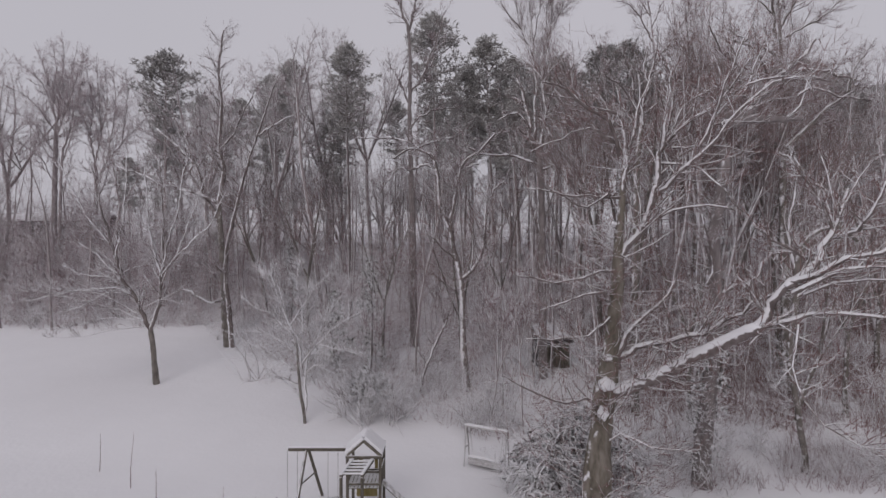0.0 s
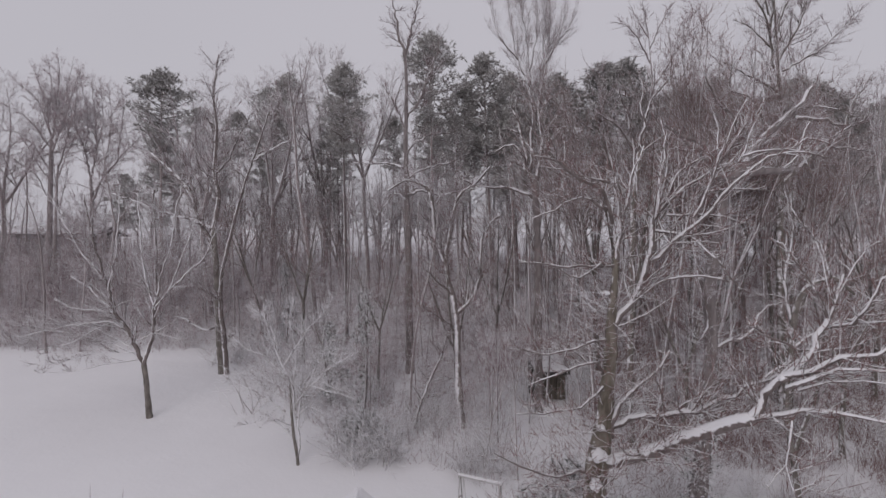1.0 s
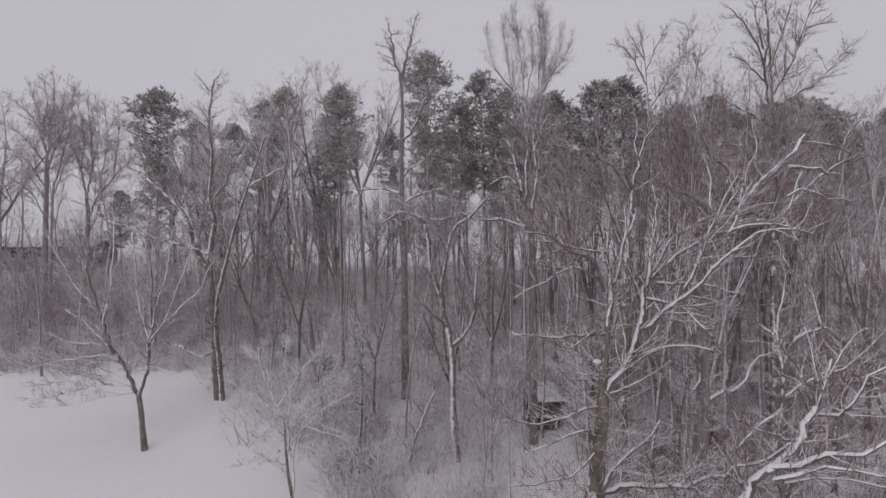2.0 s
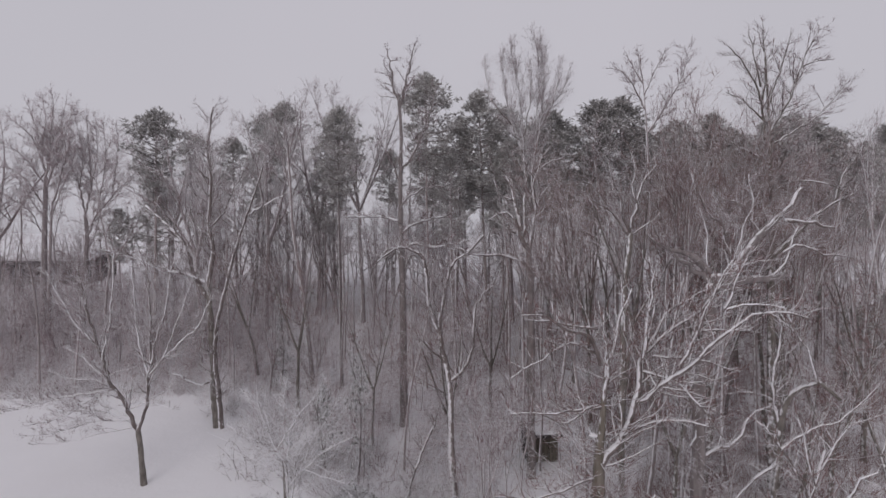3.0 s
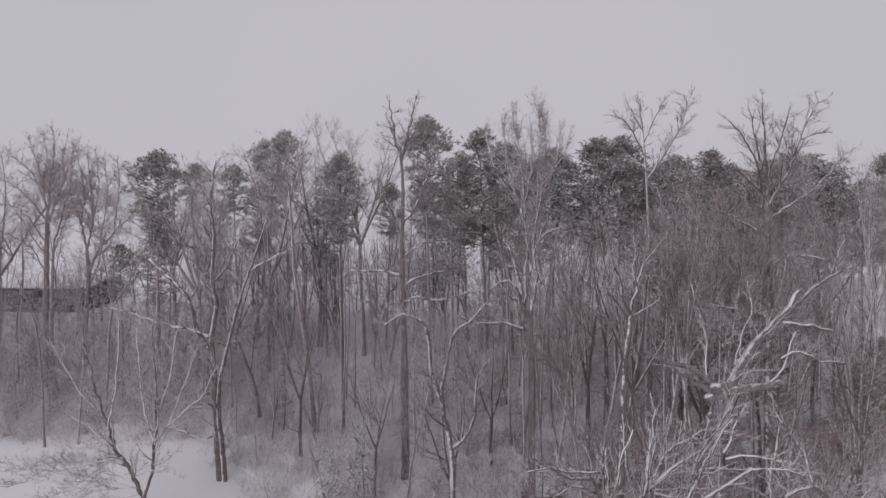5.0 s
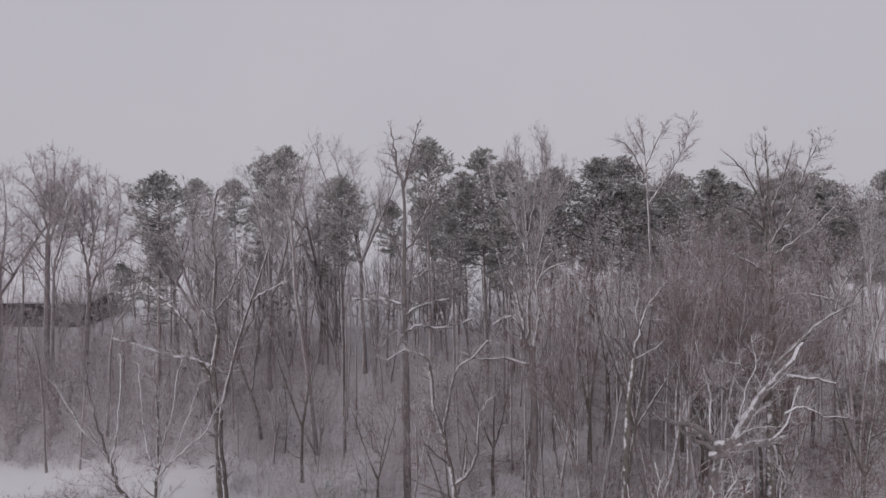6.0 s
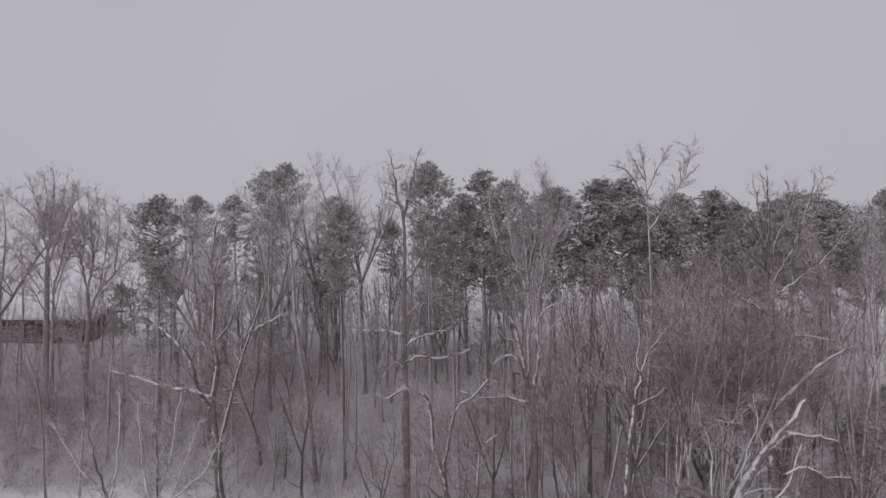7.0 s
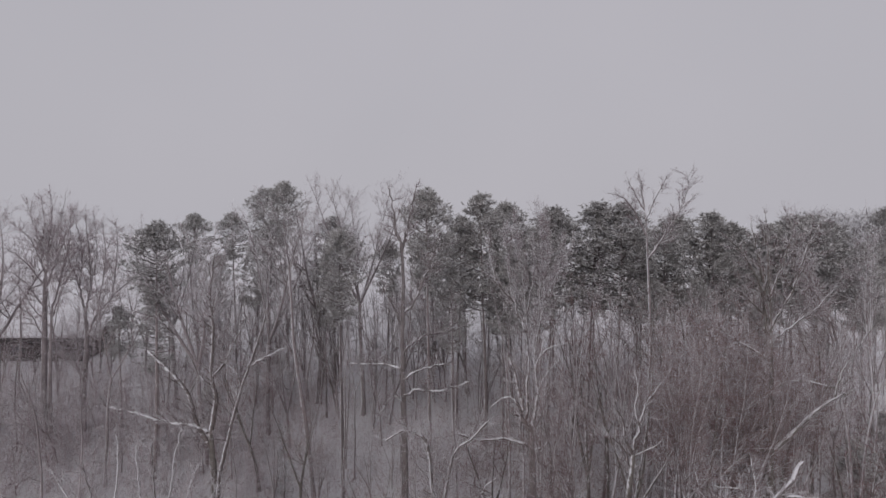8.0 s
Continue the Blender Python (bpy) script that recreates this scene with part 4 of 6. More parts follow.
limbs.append(([(6.16, 35.00, 17.50), (6.27, 35.00, 18.58), (6.12, 35.10, 19.64), (6.28, 35.20, 20.47)], 0.1, 0.06))
limbs.append(([(5.91, 34.90, 17.64), (5.36, 34.80, 17.78), (5.04, 34.70, 18.11)], 0.06, 0.04))
limbs.append(([(7.00, 35.00, 21.66), (7.43, 35.10, 22.88), (7.90, 35.20, 23.48)], 0.05, 0.02))
limbs.append(([(6.39, 35.20, 20.51), (6.26, 36.00, 24.46), (6.00, 36.50, 27.70), (5.53, 37.00, 30.54)], 0.06, 0.012))
limbs.append(([(6.20, 35.60, 23.24), (5.43, 36.00, 25.24), (5.00, 36.50, 27.89), (4.85, 37.00, 30.30)], 0.05, 0.012))
limbs.append(([(6.69, 35.20, 20.51), (7.12, 36.00, 24.47), (7.39, 36.50, 28.11), (7.39, 37.00, 31.04)], 0.06, 0.012))
limbs.append(([(6.89, 35.50, 22.85), (7.47, 36.00, 25.64), (7.75, 36.50, 28.51), (7.67, 37.00, 30.96)], 0.05, 0.012))
limbs.append(([(7.12, 36.00, 24.47), (8.05, 36.00, 26.23), (8.67, 36.50, 27.92), (8.93, 37.00, 29.76)], 0.045, 0.012))
limbs.append(([(6.26, 36.00, 24.46), (6.64, 36.00, 26.42), (6.87, 36.50, 28.30), (6.87, 37.00, 30.03)], 0.045, 0.012))
limbs.append(([(5.43, 36.00, 25.24), (4.28, 36.00, 26.60), (3.77, 36.50, 28.28), (3.65, 37.00, 29.81)], 0.045, 0.012))
limbs.append(([(7.47, 36.00, 25.64), (8.59, 37.00, 27.03), (9.59, 37.50, 28.57), (9.87, 38.00, 29.72)], 0.045, 0.012))
hero_tree(
    "twin_arm_tree", "straight forest tree with snow in its fork and level side limbs", random.Random(19),
    [(6.70, 34.71, 2.91), (6.67, 34.84, 7.52), (6.65, 34.88, 12.95), (6.52, 34.96, 15.63), (6.43, 34.99, 16.97)], 0.29, 0.2,
    limbs, BARK_BARE, twig_rate=2.6, twig_len=1.6, thick=1.1, cap_from=0.04, cap_size=1.25, swell=1.3, steep_above=19.9)

limbs = []
limbs.append(([(-2.56, 42.90, 16.61), (-1.45, 43.30, 16.96), (0.45, 43.87, 16.80), (3.03, 44.65, 17.26)], 0.09, 0.03))
limbs.append(([(-2.62, 42.94, 17.92), (-1.22, 42.94, 18.72), (1.36, 42.93, 19.45)], 0.08, 0.03))
limbs.append(([(-2.71, 42.96, 18.67), (-3.79, 42.98, 19.17), (-7.31, 43.03, 19.15)], 0.07, 0.02))
limbs.append(([(-2.55, 42.88, 15.91), (-3.28, 42.51, 16.63), (-4.07, 42.11, 16.15), (-5.02, 41.67, 14.46)], 0.06, 0.02))
limbs.append(([(-2.78, 43.19, 19.84), (-1.47, 43.21, 21.26), (1.35, 43.39, 21.95)], 0.07, 0.02))
limbs.append(([(-3.01, 44.43, 28.75), (-3.53, 44.89, 30.68), (-3.82, 45.35, 32.64), (-4.21, 45.79, 34.15)], 0.1, 0.02))
limbs.append(([(-2.96, 44.42, 28.51), (-2.45, 44.68, 30.68), (-2.09, 44.92, 32.63), (-1.72, 45.17, 34.35)], 0.09, 0.02))
limbs.append(([(-2.74, 43.68, 23.07), (-1.51, 43.51, 25.00), (-0.57, 43.36, 27.38), (0.11, 43.22, 29.74)], 0.09, 0.02))
limbs.append(([(-2.78, 43.65, 22.12), (-3.89, 43.73, 24.48), (-4.84, 43.78, 25.90)], 0.07, 0.02))
hero_tree(
    "tall_poplar_tree", "tall straight poplar with long level limbs and a slender top", random.Random(20),
    [(-2.37, 42.52, 2.56), (-2.46, 42.67, 8.18), (-2.53, 42.80, 12.86), (-2.67, 43.10, 16.55), (-2.80, 43.43, 21.21), (-2.77, 43.95, 25.90), (-3.01, 44.44, 29.23)], 0.33, 0.11,
    limbs, BARK_BARE, twig_rate=3.0, twig_len=2.0, fine=1.1, cap_from=0.04, cap_size=1.6, laden=False, crook=1.6, swell=1.8, thick=1.2)

limbs = []
limbs.append(([(-14.79, 53.31, 22.69), (-15.74, 53.59, 25.58), (-16.69, 53.85, 27.91), (-17.35, 54.12, 30.84)], 0.07, 0.02))
limbs.append(([(-15.27, 54.20, 26.17), (-14.52, 54.45, 29.13), (-13.70, 54.71, 32.11), (-13.17, 54.94, 33.92)], 0.08, 0.02))
limbs.append(([(-15.27, 54.21, 26.76), (-15.76, 54.68, 29.73), (-15.30, 55.14, 32.75)], 0.08, 0.02))
limbs.append(([(-14.19, 52.40, 17.60), (-15.00, 52.03, 18.79), (-15.73, 51.66, 19.96)], 0.05, 0.02))
hero_tree(
    "leaning_tree", "slim leaning forest tree, bare with snow on one side", random.Random(21),
    [(-11.72, 50.64, 2.39), (-12.12, 50.91, 5.53), (-12.87, 51.44, 10.99), (-13.67, 51.94, 15.40), (-14.37, 52.62, 18.71), (-14.79, 53.31, 22.69), (-15.33, 54.21, 26.76)], 0.26, 0.1,
    limbs, BARK, twig_rate=1.6, twig_len=2.2, fine=0.8, laden=False)


limbs = []
limbs.append(([(20.24, 50.12, 30.05), (19.04, 50.15, 32.50), (17.83, 50.17, 33.69), (16.74, 50.18, 34.01)], 0.09, 0.02))
limbs.append(([(20.07, 50.15, 32.50), (18.92, 50.17, 34.40), (18.21, 50.19, 35.76)], 0.07, 0.02))
limbs.append(([(20.02, 50.15, 32.77), (19.76, 50.37, 34.75), (19.61, 50.59, 36.58)], 0.08, 0.02))
limbs.append(([(20.18, 50.14, 31.41), (21.21, 50.15, 33.87), (22.29, 50.16, 35.88)], 0.08, 0.02))
limbs.append(([(20.58, 50.10, 27.87), (22.20, 50.11, 30.33), (23.66, 50.13, 32.78), (24.26, 50.14, 34.69), (24.03, 50.16, 36.22)], 0.11, 0.02))
limbs.append(([(23.67, 50.13, 32.62), (24.75, 50.13, 33.71), (25.13, 50.13, 34.15)], 0.05, 0.015))
limbs.append(([(20.72, 50.02, 18.34), (22.89, 50.03, 21.07), (25.33, 50.03, 23.26)], 0.08, 0.02))
limbs.append(([(20.72, 50.01, 17.25), (18.53, 50.04, 19.42), (16.89, 50.06, 21.05)], 0.08, 0.02))
hero_tree(
    "fan_topped_tree", "tall bare tree whose fan of limbs stands above the pines", random.Random(22),
    [(20.79, 49.82, -3.45), (20.76, 49.89, 4.72), (20.62, 49.97, 12.89), (20.82, 50.02, 19.43), (20.59, 50.08, 24.88), (20.30, 50.12, 29.78), (20.01, 50.15, 33.04)], 0.32, 0.04,
    limbs, BARK, twig_rate=4.2, twig_len=2.0, fine=0.85, thick=1.5, laden=False)

limbs = []
limbs.append(([(11.16, 29.00, 17.58), (10.61, 28.80, 18.88), (10.20, 28.60, 20.22), (9.78, 28.50, 21.13)], 0.09, 0.02))
limbs.append(([(11.21, 29.00, 17.93), (11.54, 29.00, 19.44), (11.78, 29.00, 20.41), (12.61, 29.20, 21.51), (13.42, 29.40, 22.42)], 0.10, 0.02))
limbs.append(([(11.48, 29.00, 19.12), (11.31, 29.20, 20.28), (11.54, 29.50, 21.15), (11.52, 30.00, 22.16)], 0.06, 0.02))
limbs.append(([(11.06, 29.00, 17.51), (9.81, 28.30, 18.75), (8.59, 27.80, 19.38)], 0.05, 0.02))
limbs.append(([(11.78, 29.00, 20.41), (11.92, 28.70, 21.40), (11.73, 28.50, 22.40)], 0.04, 0.02))
limbs.append(([(11.32, 29.00, 17.58), (11.94, 28.60, 18.04), (12.50, 28.30, 18.70)], 0.05, 0.02))
limbs.append(([(10.61, 28.80, 18.88), (10.67, 28.50, 19.94), (10.46, 28.30, 20.82)], 0.04, 0.02))
hero_tree(
    "fork_topped_tree", "pale-barked tree that opens into a small snowy fork at its top", random.Random(26),
    [(10.75, 29.0, 0.9), (10.70, 29.0, 6.0), (10.78, 29.0, 11.5), (10.88, 29.00, 15.12), (11.05, 29.00, 16.48), (11.16, 29.00, 17.58)], 0.22, 0.13,
    limbs, BARK_PALE, twig_rate=3.6, twig_len=1.4, fine=0.9, thick=1.0, cap_from=0.03, cap_size=0.9, crook=1.3)

limbs = []
limbs.append(([(-45.48, 61.00, 24.48), (-46.03, 61.00, 28.11), (-47.29, 61.50, 31.44), (-48.45, 62.00, 33.36)], 0.13, 0.02))
limbs.append(([(-45.48, 61.00, 24.48), (-44.97, 61.00, 28.77), (-44.55, 61.00, 32.06), (-44.66, 61.00, 34.29)], 0.13, 0.02))
limbs.append(([(-45.36, 61.00, 23.50), (-43.59, 60.50, 27.11), (-42.17, 60.00, 30.33), (-41.50, 60.00, 32.47)], 0.12, 0.02))
limbs.append(([(-45.61, 61.00, 23.82), (-46.84, 60.00, 26.41), (-48.34, 59.50, 27.86), (-49.63, 59.00, 28.46)], 0.09, 0.02))
limbs.append(([(-45.64, 61.00, 21.18), (-46.67, 60.00, 23.82), (-48.18, 59.50, 25.29), (-49.98, 59.00, 25.66)], 0.09, 0.02))
limbs.append(([(-45.79, 61.00, 26.13), (-46.29, 60.00, 29.01), (-47.56, 60.00, 30.29), (-49.15, 60.00, 31.57)], 0.07, 0.02))
limbs.append(([(-44.98, 61.00, 28.11), (-44.49, 62.00, 30.86), (-43.94, 62.00, 32.86), (-43.80, 62.00, 34.33)], 0.07, 0.02))
limbs.append(([(-46.03, 61.00, 28.11), (-45.47, 61.00, 31.07), (-45.71, 61.00, 33.03), (-45.96, 61.00, 34.15)], 0.07, 0.02))
limbs.append(([(-45.70, 61.00, 17.65), (-46.40, 60.00, 20.32), (-47.90, 59.00, 21.93), (-49.40, 58.00, 22.88)], 0.07, 0.02))
hero_tree(
    "round_crowned_tree", "tall bare tree with a wide round crown of fine twigs", random.Random(23),
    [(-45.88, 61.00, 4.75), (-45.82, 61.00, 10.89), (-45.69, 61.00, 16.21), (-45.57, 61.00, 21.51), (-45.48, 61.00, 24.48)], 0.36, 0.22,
    limbs, BARK_HAZED, twig_rate=4.4, twig_len=2.6, fine=0.9, thick=1.7, caps=False, laden=False, twigs=TWIG_HAZED)

limbs = []
limbs.append(([(-44.00, 60.00, 21.20), (-42.80, 60.00, 25.34), (-41.92, 60.00, 28.71), (-41.76, 60.00, 31.95)], 0.11, 0.02))
limbs.append(([(-43.94, 60.00, 20.26), (-42.88, 60.00, 23.19), (-42.31, 60.50, 24.96), (-41.73, 61.00, 26.16)], 0.07, 0.02))
limbs.append(([(-44.15, 60.00, 18.96), (-44.98, 59.00, 20.92), (-45.90, 58.50, 22.93), (-46.90, 58.00, 24.88)], 0.07, 0.02))
hero_tree(
    "slim_forest_tree", "slim bare tree that stands close beside a larger one", random.Random(24),
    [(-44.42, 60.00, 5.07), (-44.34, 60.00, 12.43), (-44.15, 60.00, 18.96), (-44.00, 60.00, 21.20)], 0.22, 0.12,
    limbs, BARK_HAZED, twig_rate=4.0, twig_len=2.2, fine=0.85, thick=1.7, caps=False, laden=False, twigs=TWIG_HAZED)

limbs = []
limbs.append(([(-41.60, 62.00, 20.15), (-42.24, 62.00, 23.50), (-43.21, 62.00, 26.18), (-44.11, 62.00, 29.19), (-44.48, 62.00, 31.86)], 0.14, 0.02))
limbs.append(([(-41.60, 62.00, 20.15), (-40.90, 62.00, 23.85), (-41.19, 62.00, 28.54), (-41.49, 62.00, 32.21)], 0.13, 0.02))
limbs.append(([(-41.42, 62.00, 17.45), (-39.94, 61.50, 20.19), (-37.76, 61.00, 22.42), (-35.81, 60.50, 24.08), (-34.08, 60.00, 25.52)], 0.14, 0.02))
limbs.append(([(-39.87, 61.50, 20.32), (-39.18, 61.50, 24.19), (-38.82, 61.50, 27.85), (-39.12, 61.50, 31.17)], 0.09, 0.02))
limbs.append(([(-42.24, 62.00, 23.50), (-41.87, 62.00, 27.19), (-42.44, 62.00, 30.54), (-42.88, 62.00, 32.74)], 0.08, 0.02))
limbs.append(([(-37.76, 61.00, 22.42), (-37.27, 61.00, 26.18), (-37.35, 61.50, 29.19), (-37.98, 62.00, 31.04)], 0.08, 0.02))
limbs.append(([(-40.90, 62.00, 23.85), (-40.46, 62.50, 27.23), (-40.90, 63.00, 29.97), (-41.15, 63.00, 32.21)], 0.07, 0.02))
limbs.append(([(-41.80, 62.00, 12.04), (-42.29, 61.00, 14.90), (-43.57, 60.50, 15.96), (-44.16, 60.00, 17.65)], 0.06, 0.02))
limbs.append(([(-43.21, 62.00, 26.18), (-44.13, 61.00, 27.79), (-44.77, 61.00, 29.43)], 0.06, 0.02))
limbs.append(([(-38.89, 61.50, 27.52), (-38.19, 62.00, 29.56), (-37.05, 62.00, 30.57)], 0.05, 0.02))
limbs.append(([(-41.64, 62.00, 15.76), (-41.14, 63.00, 17.69), (-40.43, 63.00, 20.77), (-39.53, 63.00, 23.51)], 0.07, 0.02))
hero_tree(
    "spreading_tree", "tall bare tree that forks low into wide arching limbs", random.Random(25),
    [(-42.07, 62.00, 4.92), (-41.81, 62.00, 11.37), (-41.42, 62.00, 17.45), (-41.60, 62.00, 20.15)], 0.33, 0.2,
    limbs, BARK_HAZED, twig_rate=4.0, twig_len=2.6, fine=0.8, thick=1.7, caps=False, laden=False, twigs=TWIG_HAZED)


# ---- the wood: repeats of a few kinds ----
rng = random.Random(5)
KINDS = {}


def kind(name, label, makers):
    KINDS[name] = dict(label=label, protos=[tagged(m(), label, "shrub" if "shrub" in name or "bush" in name else "tree", name.replace("_", " ") + "s of the wood") for m in makers], used=set(), turn=0)


def plant(name, x, y, height=None, which=None, wide=1.0):
    """One tree or shrub of a kind, scaled to a height in metres."""
    k = KINDS[name]
    i = k["turn"] % len(k["protos"]) if which is None else which
    k["turn"] += 1
    proto = k["protos"][i]
    s = 1.0 if height is None else height / SIZES[name][i]
    m = pose(x, y, ground_z(x, y), 0, 0, rng.uniform(0, 360)) @ Matrix.Diagonal((s * wide, s * wide, s, 1))
    if i not in k["used"]:
        k["used"].add(i)
        proto.matrix_basis = m
        return proto
    proto_scale = proto.scale.copy()
    proto.scale = (1, 1, 1)
    made = copy_thing(proto, m)
    proto.scale = proto_scale
    return made


SIZES = {
    "forest_tree": (24, 22, 26, 23, 21),
    "crown_tree": (27, 25, 28),
    "pine_tree": (26, 24, 27, 25),
    "bushy_tree": (15, 16),
    "cedar": (8, 6.5),
    "brown_oak": (20, 19),
    "snowy_maple": (18, 16),
    "brush_tree": (21, 19, 20),
    "pole_tree": (22, 20, 23, 21),
    "broom_tree": (28, 26),
    "sapling": (8, 7, 9, 7),
    "shrub": (2.4, 1.8, 3.0, 2.0),
}
kind("forest_tree", "slim bare forest tree with snow caught along its trunk", [
    lambda: bare_tree("forest_tree", random.Random(31), 24, 0.13, 0.5, 2, 1.0, 0.28, (25, 55), 0.48, spike=1.0),
    lambda: bare_tree("forest_tree", random.Random(32), 22, 0.115, 0.6, 1, 1.1, 0.3, (30, 60), 0.48, spike=1.0),
    lambda: bare_tree("forest_tree", random.Random(33), 26, 0.15, 0.45, 2, 1.0, 0.28, (25, 55), 0.48, spike=1.0),
    lambda: bare_tree("forest_tree", random.Random(34), 23, 0.11, 0.65, 1, 1.2, 0.28, (30, 60), 0.48, spike=1.0),
    lambda: bare_tree("forest_tree", random.Random(35), 21, 0.13, 0.4, 3, 0.9, 0.3, (25, 55), 0.48, spike=1.0)])
# distance haze is put into the lightened bark and twigs of these crowns
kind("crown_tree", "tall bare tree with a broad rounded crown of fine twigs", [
    lambda: bare_tree("crown_tree", random.Random(41), 27, 0.26, 0.46, 5, 0.9, 0.36, (25, 60), 0.85, bark=BARK_HAZED, spike=1.3, twig=TWIG_HAZED, spread=(0.22, 0.6)),
    lambda: bare_tree("crown_tree", random.Random(42), 25, 0.24, 0.44, 5, 0.9, 0.36, (25, 60), 0.85, bark=BARK_HAZED, spike=1.3, twig=TWIG_HAZED, spread=(0.22, 0.6)),
    lambda: bare_tree("crown_tree", random.Random(43), 28, 0.27, 0.42, 4, 0.85, 0.34, (25, 60), 0.85, bark=BARK_HAZED, spike=1.3, twig=TWIG_HAZED, spread=(0.18, 0.45))])
kind("pine_tree", "tall dark pine with a ragged snow-dusted crown", [
    lambda: pine_tree("pine_tree", random.Random(51), 26, 0.19, 9.5, 3.2, 5),
    lambda: pine_tree("pine_tree", random.Random(52), 24, 0.18, 10.5, 3.5, 6),
    lambda: pine_tree("pine_tree", random.Random(53), 27, 0.2, 8.5, 3.0, 7),
    lambda: pine_tree("pine_tree", random.Random(54), 25, 0.19, 11.5, 3.4, 4)])
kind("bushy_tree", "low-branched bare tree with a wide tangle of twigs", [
    lambda: bare_tree("bushy_tree", random.Random(65), 15, 0.13, 0.25, 3, 1.0, 0.42, (35, 75), 0.34, 0.05, BARK_HAZED, twig=TWIG_HAZED, spike=1.5),
    lambda: bare_tree("bushy_tree", random.Random(66), 16, 0.14, 0.22, 4, 0.9, 0.4, (35, 75), 0.3, 0.05, BARK, twig=TWIG, spike=1.5)])
kind("broom_tree", "slender upright bare tree with a broom of steep twigs", [
    lambda: bare_tree("broom_tree", random.Random(67), 28, 0.15, 0.55, 3, 1.3, 0.3, (8, 24), 0.6, 0.015, spread=(0.03, 0.1)),
    lambda: bare_tree("broom_tree", random.Random(68), 26, 0.14, 0.5, 2, 1.5, 0.3, (8, 26), 0.6, 0.015, spread=(0.03, 0.1))])
kind("brown_oak", "young oak with a dense crown of fine brown twigs", [
    lambda: bare_tree("brown_oak", random.Random(69), 20, 0.14, 0.5, 4, 1.2, 0.4, (30, 75), 0.58, 0.03, BARK_PALE, twig=TWIG_DULL, spike=0.75, rise=0.35, spread=(0.2, 0.5)),
    lambda: bare_tree("brown_oak", random.Random(70), 19, 0.13, 0.46, 3, 1.4, 0.42, (30, 75), 0.58, 0.03, BARK_PALE, twig=TWIG_BROWN, spike=0.75, rise=0.35, spread=(0.2, 0.5))])
kind("pole_tree", "slim straight forest tree with a few snow-lined limbs", [
    lambda: bare_tree("pole_tree", random.Random(83), 22, 0.13, 0.6, 2, 0.9, 0.42, (35, 75), 0.3, 0.02, BARK, spike=0.8, rise=0.6),
    lambda: bare_tree("pole_tree", random.Random(84), 20, 0.11, 0.7, 1, 1.1, 0.5, (40, 85), 0.3, 0.03, BARK, spike=0.8, rise=0.4),
    lambda: bare_tree("pole_tree", random.Random(85), 23, 0.14, 0.55, 2, 0.8, 0.42, (35, 80), 0.3, 0.02, BARK_BARE, spike=0.8, rise=0.5),
    lambda: bare_tree("pole_tree", random.Random(86), 21, 0.12, 0.45, 3, 0.9, 0.45, (35, 80), 0.3, 0.05, BARK_BARE, spike=0.8, rise=0.4)])
kind("brush_tree", "slender young oak with a brush of fine upright brown twigs", [
    lambda: bare_tree("brush_tree", random.Random(77), 21, 0.1, 0.42, 4, 1.6, 0.34, (12, 46), 0.75, 0.03, BARK, spread=(0.1, 0.34), twig=TWIG_DULL, spike=0.55, rise=0.45),
    lambda: bare_tree("brush_tree", random.Random(78), 19, 0.09, 0.5, 3, 1.8, 0.36, (8, 32), 0.75, 0.04, BARK, spread=(0.06, 0.25), twig=TWIG_DULL, spike=0.55, rise=0.45),
    lambda: bare_tree("brush_tree", random.Random(79), 20, 0.1, 0.38, 5, 1.3, 0.32, (12, 44), 0.75, 0.03, BARK, spread=(0.12, 0.36), twig=TWIG_DULL, spike=0.55, rise=0.45)])
kind("snowy_maple", "bare maple with crisp snow along its spreading limbs", [
    lambda: bare_tree("snowy_maple", random.Random(75), 18, 0.2, 0.4, 3, 1.1, 0.5, (30, 70), 0.42, 0.05, BARK_PALE, spread=(0.2, 0.5), twig=TWIG_BROWN),
    lambda: bare_tree("snowy_maple", random.Random(76), 16, 0.18, 0.35, 3, 1.2, 0.5, (30, 75), 0.42, 0.07, BARK_PALE, spread=(0.2, 0.55), twig=TWIG_BROWN)])
kind("cedar", "small evergreen cedar dusted with snow", [
    lambda: pine_tree("cedar", random.Random(55), 8, 0.09, 6.8, 1.7, 2, 6, 40),
    lambda: pine_tree("cedar", random.Random(56), 6.5, 0.08, 5.6, 1.5, 2, 6, 36)])
kind("sapling", "thin bare sapling with snow on its twigs", [
    lambda: bare_tree("sapling", random.Random(61), 8, 0.05, 0.5, 2, 1.6, 0.4, (25, 60), 1.0, 0.08),
    lambda: bare_tree("sapling", random.Random(62), 7, 0.04, 0.4, 2, 1.8, 0.45, (25, 65), 1.0, 0.1),
    lambda: bare_tree("sapling", random.Random(63), 9, 0.06, 0.6, 1, 1.8, 0.4, (30, 65), 1.0, 0.05),
    lambda: bare_tree("sapling", random.Random(64), 7, 0.045, 0.3, 3, 1.5, 0.4, (25, 60), 1.0, 0.1)])
kind("shrub", "snow-laden tangle of bare brush", [
    lambda: shrub("shrub", random.Random(71), 2.4, 1.4, 10),
    lambda: shrub("shrub", random.Random(72), 1.8, 1.5, 9),
    lambda: shrub("shrub", random.Random(73), 3.0, 1.3, 10),
    lambda: shrub("shrub", random.Random(74), 2.0, 1.8, 11)])

